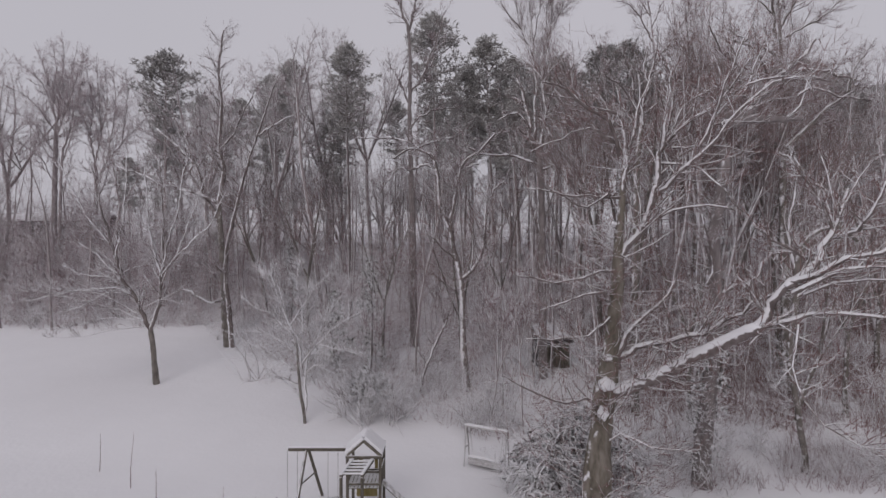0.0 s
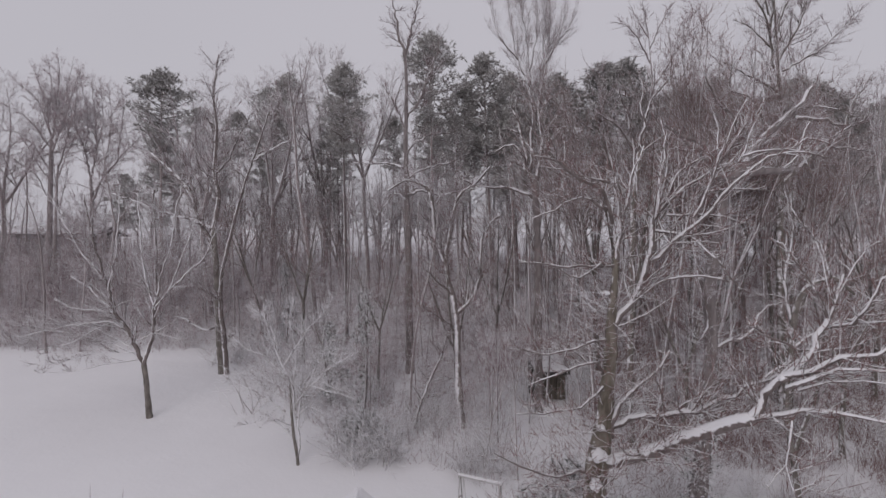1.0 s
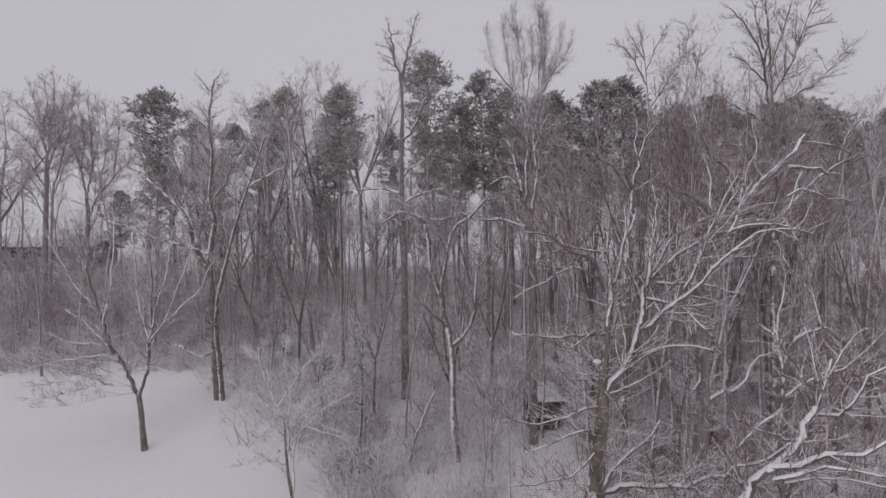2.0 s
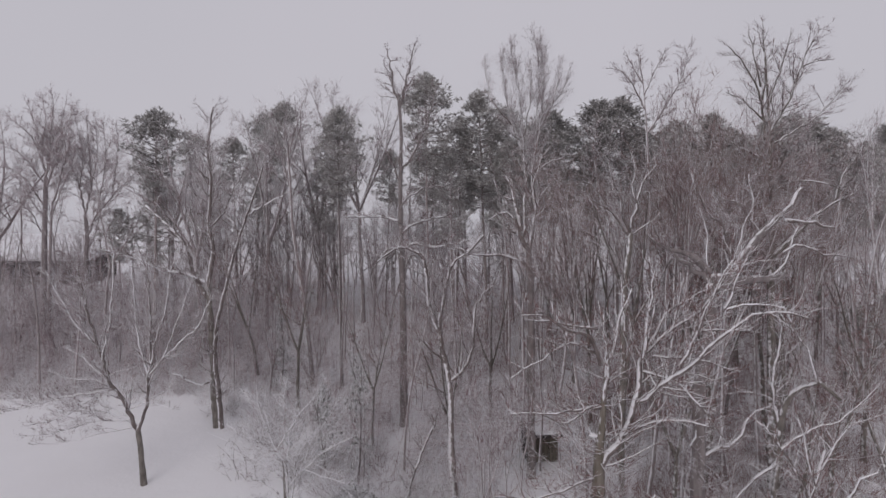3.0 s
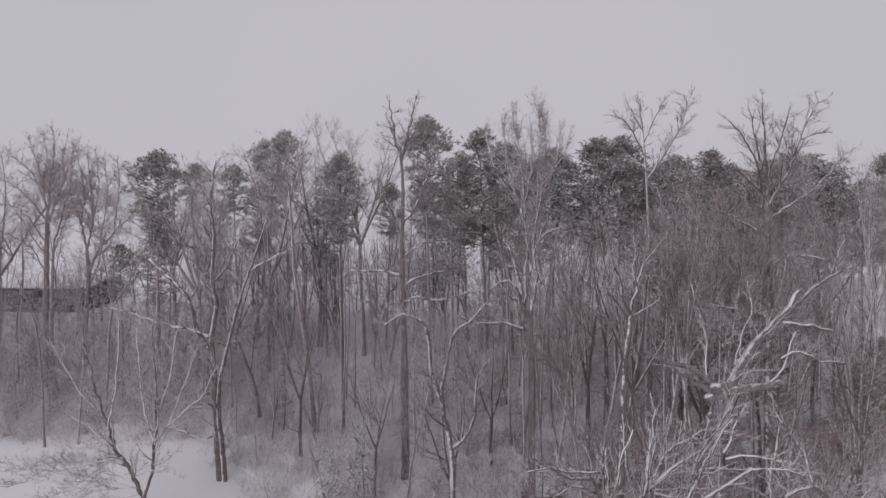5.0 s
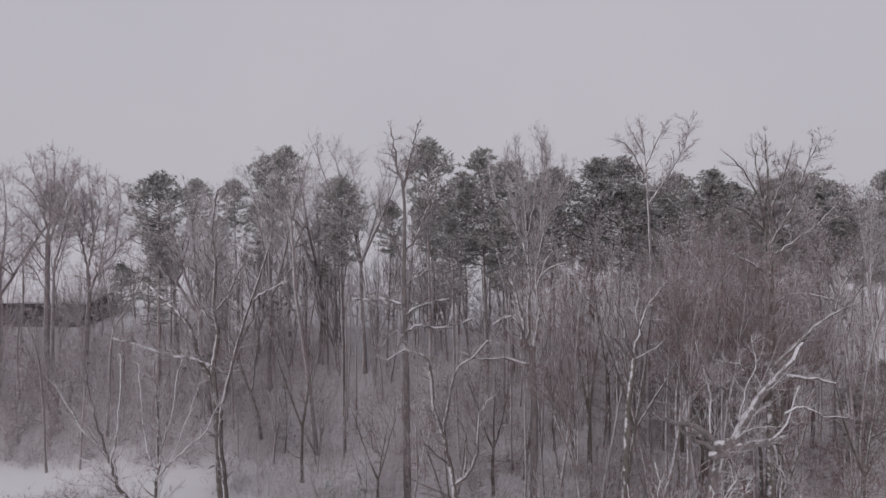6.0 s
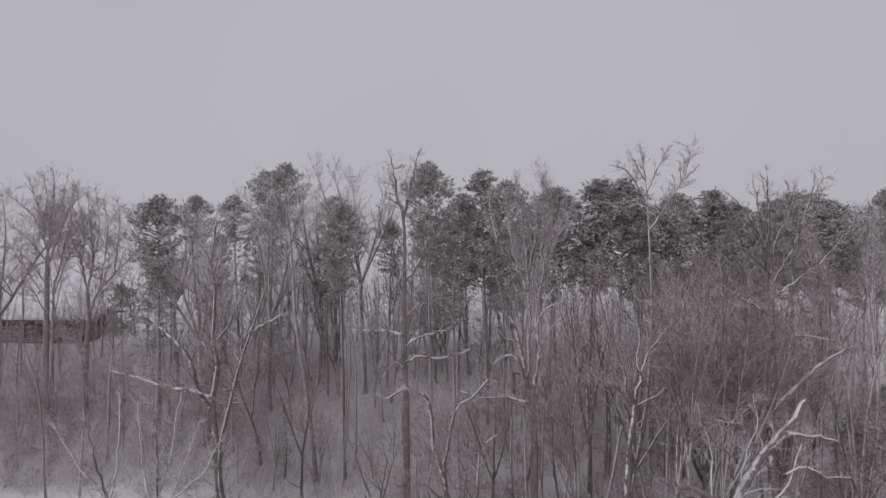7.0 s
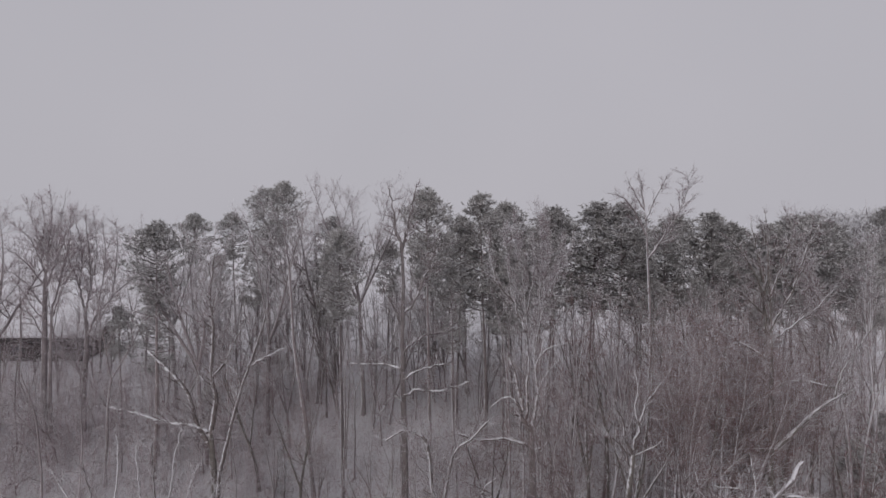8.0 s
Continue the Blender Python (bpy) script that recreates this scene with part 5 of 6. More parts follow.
# trees that stand out against the sky: kind, x, y, height of the top above the lawn, variant
LANDMARKS = [
    ("pine_tree", -29.6, 54.6, 31.0, 2), ("pine_tree", -27.2, 81, 37.0, 0), ("pine_tree", -21.3, 75, 37.3, 2), ("pine_tree", -30.5, 80, 33.0, 2),
    ("pine_tree", -9.1, 51, 30.3, 2), ("pine_tree", -0.3, 54.6, 34.6, 2), ("pine_tree", 5.9, 60.3, 34.8, 3), ("pine_tree", 9.8, 66, 34.2, 0),
    ("pine_tree", 13.5, 62, 32.6, 1), ("pine_tree", 18.2, 61, 34.0, 3), ("pine_tree", 21.0, 60, 33.6, 1), ("pine_tree", 16.0, 70, 34.0, 0),
    ("pine_tree", 33.0, 64, 33.0, 3), ("pine_tree", 30.5, 66, 32.6, 1),
]
LANDMARKS += [
    ("pine_tree", 36.0, 66, 31.6, 1), ("pine_tree", 43.0, 62, 32.4, 1), ("pine_tree", 47.2, 64, 32.8, 3), ("pine_tree", 40.0, 62, 31.6, 3),
    ("pine_tree", 50.5, 66, 31.8, 1), ("pine_tree", -13.5, 70, 32.4, 3), ("pine_tree", 25.5, 66, 31.0, 0), ("pine_tree", 24.0, 62, 31.0, 3),
    ("pine_tree", 38.0, 67, 31.6, 1), ("pine_tree", 45.0, 60, 31.0, 0), ("pine_tree", 28.0, 63, 30.6, 1), ("pine_tree", 12.0, 59, 31.0, 3),
    ("pine_tree", 2.6, 63, 32.0, 1), ("pine_tree", -24.0, 70, 29.0, 1),
]
LANDMARKS += [
    ("crown_tree", -52.5, 62, 33.0, 2), ("crown_tree", -25.0, 57, 30.0, 1),
    ("crown_tree", -9.2, 65.7, 38.0, 0), ("crown_tree", -15.5, 68, 35.5, 2), ("crown_tree", -20.0, 62, 33.0, 2), ("crown_tree", -33.0, 66, 31.5, 0),
    ("crown_tree", -60.0, 64, 31.0, 1),
]
LANDMARKS += [
    ("broom_tree", 45.2, 51.6, 33.0, 1), ("broom_tree", 43.0, 49.6, 31.5, 0), ("forest_tree", -35.8, 47.5, 20.0, 3),
    ("forest_tree", -33.1, 48, 17.0, 1), ("forest_tree", -34.0, 53.5, 26.0, 0), ("forest_tree", -41.0, 48, 20.0, 2), ("forest_tree", -47.5, 59, 21.0, 3),
    ("forest_tree", 27.0, 52, 29.0, 1), ("forest_tree", 33.3, 40, 25.0, 3), ("forest_tree", 34.1, 40.6, 24.0, 1),
    ("forest_tree", 19.5, 37, 23.0, 2), ("forest_tree", 13.2, 41, 24.0, 4),
]
LANDMARKS += [
    ("forest_tree", -9.0, 50.2, 23.0, 3), ("pine_tree", -34.9, 77, 32.7, 2), ("pine_tree", -38.0, 63, 21.0, 1), ("pine_tree", -31.0, 58, 22.5, 3),
]
for name, x, y, top, which in LANDMARKS:
    plant(name, x, y, top - ground_z(x, y), which, wide=1.4 if name == "pine_tree" and x > 12 else 1.0 if -10 < x < 0 else 1.2)


def in_wood(x, y):
    """Behind the edge of the wood, which swings round the lawn."""
    if 5.6 < x < 10.0 and 35.4 < y < 39.5:
        return False
    edge = float(np.interp(x, (-60, -22, -16, -6, 3, 6, 10, 60), (49, 48, 43.5, 31, 26, 23.2, 21.5, 20.4)))
    return y > edge


placed = [(x, y) for _, x, y, _, _ in LANDMARKS]
for name, count, gap, ys, hs in (("forest_tree", 58, 1.6, (34, 76), (15, 26)), ("pine_tree", 14, 2.5, (58, 78), (20, 25)), ("sapling", 70, 1.0, (26, 62), (4.5, 10)), ("shrub", 90, 0.5, (24, 50), (1.4, 3.6))):
    done = tries = 0
    while done < count and tries < 20000:
        tries += 1
        y = rng.uniform(*ys)
        x = rng.uniform(-0.92, 0.92) * y
        far = {"forest_tree": 7, "pine_tree": 12, "sapling": 1, "shrub": 0}[name]
        if not in_wood(x, y - far) or (name == "pine_tree" and x < -24) or any((x - a) ** 2 + (y - b) ** 2 < gap * gap for a, b in placed):
            continue
        placed.append((x, y))
        plant(name, x, y, rng.uniform(*hs))
        done += 1

poles_done = 0
while poles_done < 22:
    y = rng.uniform(33, 63)
    x = rng.uniform(0.12, 0.86) * y
    if x < 5 and y < 46 or 3 < x < 11 and y < 42 or any((x - a) ** 2 + (y - b) ** 2 < 2.0 for a, b in placed):
        continue
    placed.append((x, y))
    poles_done += 1
    plant("pole_tree", x, y, rng.uniform(15, 23), wide=1.1)
for _ in range(9):
    y = rng.uniform(66, 84)
    plant("bushy_tree", rng.uniform(-0.42, 0.0) * y, y, rng.uniform(13, 17), wide=1.2)
for i in range(20):
    y = rng.uniform(64, 86)
    plant("bushy_tree", (-0.72 + 0.75 * (i + rng.random()) / 20) * y, y, rng.uniform(9, 15), wide=1.3)
for i in range(9):
    y = rng.uniform(48, 56)
    plant("bushy_tree", (-0.34 + 0.5 * (i + rng.random()) / 9) * y, y, rng.uniform(7, 12), 1, wide=1.4)
for i in range(16):
    y = rng.uniform(56, 72)
    plant("bushy_tree", (-0.45 + 0.6 * (i + rng.random()) / 16) * y, y, rng.uniform(13, 19), wide=1.3)
for i in range(24):
    y = rng.uniform(60, 84)
    plant("bushy_tree", (-0.5 + 1.4 * (i + rng.random()) / 24) * y, y, rng.uniform(12, 18), wide=1.2)

for x, y, h in ((43.0, 44, 8), (39.0, 47, 9), (46, 52, 9), (-26, 60, 7)):
    plant("cedar", x, y, h)

for x, y, top in ((12.5, 34, 23), (18.0, 34, 24), (24.0, 37, 22), (15.5, 46, 24), (21.5, 45, 24), (28.0, 43, 22)):
    plant("brown_oak", x, y, top - ground_z(x, y))

for x, y, top in ((9.6, 31.8, 23.0), (13.4, 31.8, 25.0), (17.2, 33.0, 26.2), (22.2, 35.0, 25.6), (15.4, 31.6, 26.0), (19.6, 34.5, 26.2), (25.0, 36.0, 25.0)):
    plant("brush_tree", x, y, top - ground_z(x, y), wide=1.2)

for x, y, h in ((13.5, 28.5, 12), (19.0, 28, 11), (22.5, 29, 12), (1.5, 36, 12), (-4.5, 39, 11), (5.0, 44, 14), (-12.0, 46, 13), (27.0, 30, 11), (31, 37, 15), (18.5, 35, 17), (23, 34, 16), (21, 40, 20), (27, 40, 18), (25, 46, 21), (13, 43, 20), (-18, 53, 14)):
    plant("snowy_maple", x, y, h, wide=1.1)

for x, y, top in ((-30, 72, 27), (-6.5, 67, 29), (2.0, 58, 27), (4.2, 70, 31), (8.0, 61, 28), (-36, 70, 24), (11.5, 70, 30), (-1.0, 72, 30), (20, 66, 29.5), (34, 60, 28), (40, 66, 29), (47, 58, 28), (53, 62, 29), (30, 58, 25), (36, 57, 24), (42, 56, 24), (24, 57, 25)):
    plant("pine_tree", x, y, top - ground_z(x, y), wide=1.0)
for x, y, top in ((24.5, 51, 27), (30.5, 52, 26), (38.5, 52, 26), (14.0, 52, 26)):
    plant("brown_oak", x, y, top - ground_z(x, y), wide=1.1)

for x, y, h in ((6.0, 34.8, 5.5), (9.2, 37.0, 6.0)):
    plant("sapling", x, y, h)

for x, y, h in ((-50, 69, 8.5), (-55, 71, 9.5), (-51.5, 75, 10), (-54, 75, 9), (-48, 73, 9), (-60, 70, 8.5), (-65, 72, 9)):
    plant("bushy_tree", x, y, h, wide=1.3)

def vine_tree(x, y, height, seed):
    """A young tree hung with evergreen creeper."""
    r = random.Random(seed)
    root = bare_tree("vine_tree", r, height, 0.01 * height, 0.6, 2, 1.2, 0.35, (35, 80), 0.9, 0.03, BARK_LIMB, twig=TWIG_WHITE)
    root.matrix_basis = pose(x, y, ground_z(x, y))
    tagged(root, "young tree hung with dark snow-dusted creeper", "tree", "vine trees of the wood")
    centres = []
    for _ in range(70):
        z, a = height * r.uniform(0.05, 0.8), r.uniform(0, 6.28)
        k = 1.3 * (1 - z / height) * r.random() + 0.1
        centres.append((k * math.cos(a), k * math.sin(a), z))
    part("creeper", mesh_of("creeper", LEAVES, needle_clumps(r, centres, [(0.34, 0.34, 0.24)] * len(centres), 7, 5, 0.26, 0.06), smooth=False), root, "dark snow-dusted creeper", "stuff")


vine_tree(-4.9, 34.6, 10.0, 111)
vine_tree(-7.4, 36.0, 7.0, 112)
vine_tree(-15.0, 51.0, 10.0, 113)

# tangles at the wood's edge
for x, y, h, n in ((-5.0, 29.5, 3.2, 7), (-2.5, 28.5, 3.0, 6), (-17.5, 44.0, 2.2, 4), (-21.5, 49.0, 2.4, 4), (2.0, 27.0, 3.0, 6), (8.5, 23.5, 2.6, 7), (10.6, 21.6, 1.3, 4), (11.5, 22.6, 1.7, 4), (15.0, 22.6, 1.7, 4), (18.5, 22.6, 1.7, 4), (4.6, 19.5, 2.8, 3),  (-28.0, 49.5, 2.0, 5), (-34.0, 49.5, 2.0, 5), (-40.0, 49.5, 2.0, 5), (-46.0, 50.5, 2.2, 5), (-9.5, 34.5, 3.0, 5), (-13.0, 39.5, 2.8, 4)):
    for _ in range(n):
        plant("shrub", x + rng.gauss(0, 1.3), y + rng.gauss(0, 0.8), h * rng.uniform(0.6, 1.2), wide=1.2)
for _ in range(24):
    y = rng.uniform(54, 64)
    plant("bushy_tree", rng.uniform(-1.0, -0.42) * y, y, rng.uniform(6, 10), wide=1.4)

# the thicket: thin young stems with arching side twigs, and low shoots between them
thicket_rng = random.Random(81)
poles, t_s, t_e, t_r = [], [], [], []
while len(poles) < 1150:
    y = 27 + 54 * thicket_rng.random() ** 0.75
    x = thicket_rng.uniform(-0.95, 0.95) * y
    if not in_wood(x, y - 1.0 - 3 * thicket_rng.random()) or (4 < x < 30 and y < 52 and thicket_rng.random() < 0.5) or (4.3 < x < 9.6 and y < 38):
        continue
    tall = min(16, 3.0 + thicket_rng.expovariate(0.2)) * float(np.interp(y, (28, 40, 60, 75), (0.6, 0.9, 1.3, 1.5)))
    pole = branch(thicket_rng, Vector((x, y, ground_z(x, y) - 0.1)), Vector((thicket_rng.gauss(0, 0.2), thicket_rng.gauss(0, 0.2), 1)), tall, 0.008 + 0.001 * tall, 4, 0.0, 0.22, 0.3)
    poles.append(pole)
    pts = pole[0]
    for _ in range(38):
        k = thicket_rng.uniform(0.4, 4)
        p = pts[int(k)].lerp(pts[min(4, int(k) + 1)], k - int(k))
        a, reach = thicket_rng.uniform(0, 6.28), thicket_rng.uniform(0.5, 2.1)
        t_s.append(tuple(p))
        t_e.append((p.x + math.cos(a) * reach, p.y + math.sin(a) * reach, p.z + reach * thicket_rng.uniform(-0.25, 0.7)))
        t_r.append(thicket_rng.uniform(0.010, 0.019))
for _ in range(480):
    y = 49.5 + 14 * thicket_rng.random()
    x = thicket_rng.uniform(-1.0, -0.3) * y
    tall = thicket_rng.uniform(0.5, 1) * min(11, 2.5 + 1.2 * (y - 48))
    pole = branch(thicket_rng, Vector((x, y, ground_z(x, y) - 0.1)), Vector((thicket_rng.gauss(0, 0.12), thicket_rng.gauss(0, 0.12), 1)), tall, 0.02, 4, 0.02, 0.16, 0.3)
    poles.append(pole)
    for _ in range(44):
        k = thicket_rng.uniform(0.3, 4)
        p = pole[0][int(k)].lerp(pole[0][min(4, int(k) + 1)], k - int(k))
        a, reach = thicket_rng.uniform(0, 6.28), thicket_rng.uniform(0.4, 1.6)
        t_s.append(tuple(p))
        t_e.append((p.x + math.cos(a) * reach, p.y + math.sin(a) * reach, p.z + reach * thicket_rng.uniform(-0.15, 1.0)))
        t_r.append(thicket_rng.uniform(0.010, 0.019))
shoots = 0
while shoots < 48000:
    y = 20.6 + 57 * thicket_rng.random() ** 1.15
    x = thicket_rng.uniform(-0.95, 0.95) * y
    if not in_wood(x, y - 2.5 * thicket_rng.random() ** 2 + 0.6):
        continue
    if noise.noise((x * 0.25, y * 0.25, 9.0)) < -0.12 - 0.2 * thicket_rng.random():
        continue
    if -3 < x < 13 and 24 < y < 46 and thicket_rng.random() < (0.9 if 4.3 < x < 9.6 and y < 38 else 0.5):
        continue
    shoots += 1
    tall = thicket_rng.uniform(0.4, 1.8)
    z = ground_z(x, y)
    t_s.append((x, y, z - 0.05))
    t_e.append((x + thicket_rng.gauss(0, 0.6), y + thicket_rng.gauss(0, 0.6), z + tall))
    t_r.append(thicket_rng.uniform(0.009, 0.018))
t_s, t_e, t_r = np.array(t_s), np.array(t_e), np.array(t_r)
brown = (t_s[:, 0] > 6 + 2.5 * np.sin(t_s[:, 1])) & (t_s[:, 1] < 56) & (t_s[:, 1] > 27 + 2 * np.sin(t_s[:, 0]))
# part of the left and rear twigs take the tone lightened in place of haze
hazed = (t_s[:, 0] < 3) & (t_s[:, 1] > 38) & (np.arange(len(t_s)) % 5 < np.where(t_s[:, 0] < -14, 3, 2))
grey = ~brown & ~hazed
thicket = new("thicket", mesh_of("thicket", (TWIG, TWIG_BROWN, TWIG_HAZED), tube_data([q for q in poles if q[0][0].x >= 3], 3), (*tube_data([q for q in poles if q[0][0].x < 3], 3), 2), spike_data(t_s[grey], t_e[grey], t_r[grey]), (*spike_data(t_s[brown], t_e[brown], t_r[brown]), 1), (*spike_data(t_s[hazed], t_e[hazed], t_r[hazed]), 2)))
tagged(thicket, "dense thicket of thin snowy saplings", "thicket", kind="stuff")

# far ridge
ridge_rng = random.Random(91)
ridge_polys, ridge_s, ridge_e, ridge_r = [], [], [], []
for _ in range(520):
    y = ridge_rng.uniform(138, 185)
    x = ridge_rng.uniform(0.7, 1.2) * y
    h, z = ridge_rng.uniform(15, 20), ground_z(x, y)
    ridge_polys.append(branch(ridge_rng, Vector((x, y, z - 0.3)), Vector((0, 0, 1)), h, 0.25, 3, 0.05, 0.05))
    for _ in range(26):
        k = ridge_rng.uniform(0.3, 1)
        a, reach = ridge_rng.uniform(0, 6.28), ridge_rng.uniform(1.2, 3.4)
        ridge_s.append((x, y, z + h * k))
        ridge_e.append((x + math.cos(a) * reach, y + math.sin(a) * reach, z + h * k + reach * ridge_rng.uniform(0.5, 1.3)))
        ridge_r.append(0.16)
far_wood = new("far_wood", mesh_of("far_wood", FAR_TREES, tube_data(ridge_polys, 4), spike_data(ridge_s, ridge_e, ridge_r)))
tagged(far_wood, "bare wood on a far ridge, paled by haze in its colour", "forest", kind="stuff")


# ---- play set on the lawn ----
def play_set():
    root = thing("play_set", -2.9, 19.6, 0, "wooden play tower with gabled roof, climbing bars and swings in snow", "play set")
    for x in (-0.6, 0.6):
        for y in (-0.6, 0.6):
            box_part("post", WOOD, root, (x, y, 1.25), (0.1, 0.1, 2.6))
    for i in range(9):
        box_part("floor_board", WOOD, root, (-0.56 + 0.14 * i, 0, 1.25), (0.12, 1.3, 0.03))
    for y in (-0.62, 0.62):
        box_part("rail", WOOD, root, (0, y, 1.85), (1.2, 0.04, 0.09))
        box_part("rail", WOOD, root, (0, y, 1.4), (1.2, 0.04, 0.09))
    for x in (-0.62, 0.62):
        box_part("rail", WOOD, root, (x, 0, 1.85), (0.04, 1.2, 0.09))
        for i in range(5):
            box_part("slat", WOOD, root, (x, -0.46 + 0.23 * i, 1.6), (0.03, 0.1, 0.62))
    for i in range(6):
        if i not in (2, 3):
            box_part("slat", YELLOW_PANEL, root, (-0.5 + 0.2 * i, 0.66, 1.6), (0.13, 0.03, 0.62))
    box_part("panel", YELLOW_PANEL, root, (-0.05, 0.55, 0.75), (0.8, 0.04, 0.7), label="ochre painted panel")
    for side in (-1, 1):
        roof = box_part("roof_panel", WOOD, root, (side * 0.31, -0.15, 2.76), (0.84, 1.0, 0.05), ry=side * 41)
        part("snow", bm_mesh("snow", LIMB_SNOW, boxes(((side * 0.31 + side * 0.05, -0.15, 2.82), (0.86, 1.04, 0.1), 0, 0, side * 41))), roof, "thick snow on the roof")
        box_part("rafter", WOOD, root, (side * 0.31, -0.68, 2.72), (0.86, 0.05, 0.09), ry=side * 41)
    part("snow", mesh_of("snow", LIMB_SNOW, tube_data([([(0, -0.64, 3.06), (0, -0.15, 3.09), (0, 0.34, 3.06)], [0.07, 0.1, 0.07])], 8)), root, "ridge of snow on the roof")
    box_part("tie_beam", WOOD, root, (0, -0.7, 2.42), (1.3, 0.06, 0.1))
    # climbing bars towards the open lawn
    for x in (-0.38, 0.34):
        rail = box_part("bar_rail", WOOD, root, (x - 0.1, -1.3, 2.28), (0.09, 1.4, 0.12), rz=-8)
        part("snow", bm_mesh("snow", LIMB_SNOW, boxes(((x - 0.1, -1.3, 2.36), (0.1, 1.4, 0.06), -8, 0, 0))), rail)
        box_part("post", WOOD, root, (x - 0.19, -1.96, 1.1), (0.1, 0.1, 2.3))
    for i in range(5):
        rung = bar_part("rung", WOOD, root, (-0.48 - 0.035 * i + 0.08, -0.85 - 0.26 * i, 2.3), (0.3 - 0.035 * i, -0.85 - 0.26 * i, 2.3), 0.025)
        part("snow", mesh_of("snow", LIMB_SNOW, tube_data([([(-0.4 - 0.035 * i, -0.85 - 0.26 * i, 2.335), (0.3 - 0.035 * i, -0.85 - 0.26 * i, 2.335)], [0.032, 0.032])], 6)), rung)
    box_part("cross_bar", WOOD, root, (-0.15, -1.96, 1.15), (0.8, 0.05, 0.09))
    # swing beam with its trestle
    beam = box_part("swing_beam", WOOD, root, (-1.75, 0.2, 2.36), (2.5, 0.1, 0.14))
    part("snow", bm_mesh("snow", LIMB_SNOW, boxes(((-1.75, 0.2, 2.46), (2.5, 0.13, 0.08), 0, 0, 0))), beam, "strip of snow on the beam")
    bar_part("trestle_leg", WOOD, root, (-2.3, 0.15, 2.35), (-2.5, -1.0, -0.1), 0.055)
    bar_part("trestle_leg", WOOD, root, (-2.25, 0.25, 2.35), (-1.95, 1.4, -0.1), 0.06)
    bar_part("trestle_tie", WOOD, root, (-2.4, -0.35, 1.25), (-2.1, 0.85, 1.25), 0.04)
    for x in (-2.85, -1.3):
        seat = box_part("swing_seat", DARK_WOOD, root, (x, 0.2, 0.5), (0.42, 0.18, 0.04))
        for dx in (-0.19, 0.19):
            bar_part("rope", ROPE, seat, (x + dx, 0.2, 0.5), (x + dx, 0.2, 2.32), 0.009, sides=5)
    box_part("slide_bed", ROPE, root, (1.2, 0.1, 0.62), (1.6, 0.45, 0.05), ry=43, label="snow-covered slide")
    return root


play_set()


def bench_swing():
    root = thing("bench_swing", 1.95, 23.3, 0.1, "free-standing timber frame with a hanging bench swing in snow", "swing", rz=-27)
    for x in (-0.97, 0.97):
        for y in (-0.35, 0.35):
            bar_part("post", GREY_WOOD, root, (x, y * 0.15, 1.78), (x, y, -0.15), 0.03)
        box_part("brace", GREY_WOOD, root, (x, 0, 0.9), (0.05, 0.4, 0.08))
    beam = box_part("top_beam", GREY_WOOD, root, (0, 0, 1.8), (2.1, 0.09, 0.09))
    part("snow", bm_mesh("snow", LIMB_SNOW, boxes(((0, 0, 1.89), (2.1, 0.12, 0.07), 0, 0, 0))), beam, "strip of snow on the beam")
    for i in range(4):
        box_part("seat_slat", DARK_WOOD, root, (0, -0.2 + 0.12 * i, 0.5), (1.55, 0.1, 0.03))
    for i in range(3):
        box_part("back_slat", GREY_WOOD, root, (0, -0.27, 0.2 + 0.1 * i + 0.06), (1.6, 0.03, 0.08))
    part("snow", bm_mesh("snow", LIMB_SNOW, boxes(((0, 0, 0.56), (1.55, 0.46, 0.1), 0, 0, 0))), root, "cushion of snow on the seat")
    for x in (-0.75, 0.75):
        for y in (-0.2, 0.18):
            bar_part("chain", ROPE, root, (x, y, 0.5), (x * 1.05, 0, 1.78), 0.008, sides=5)
    return root


bench_swing()


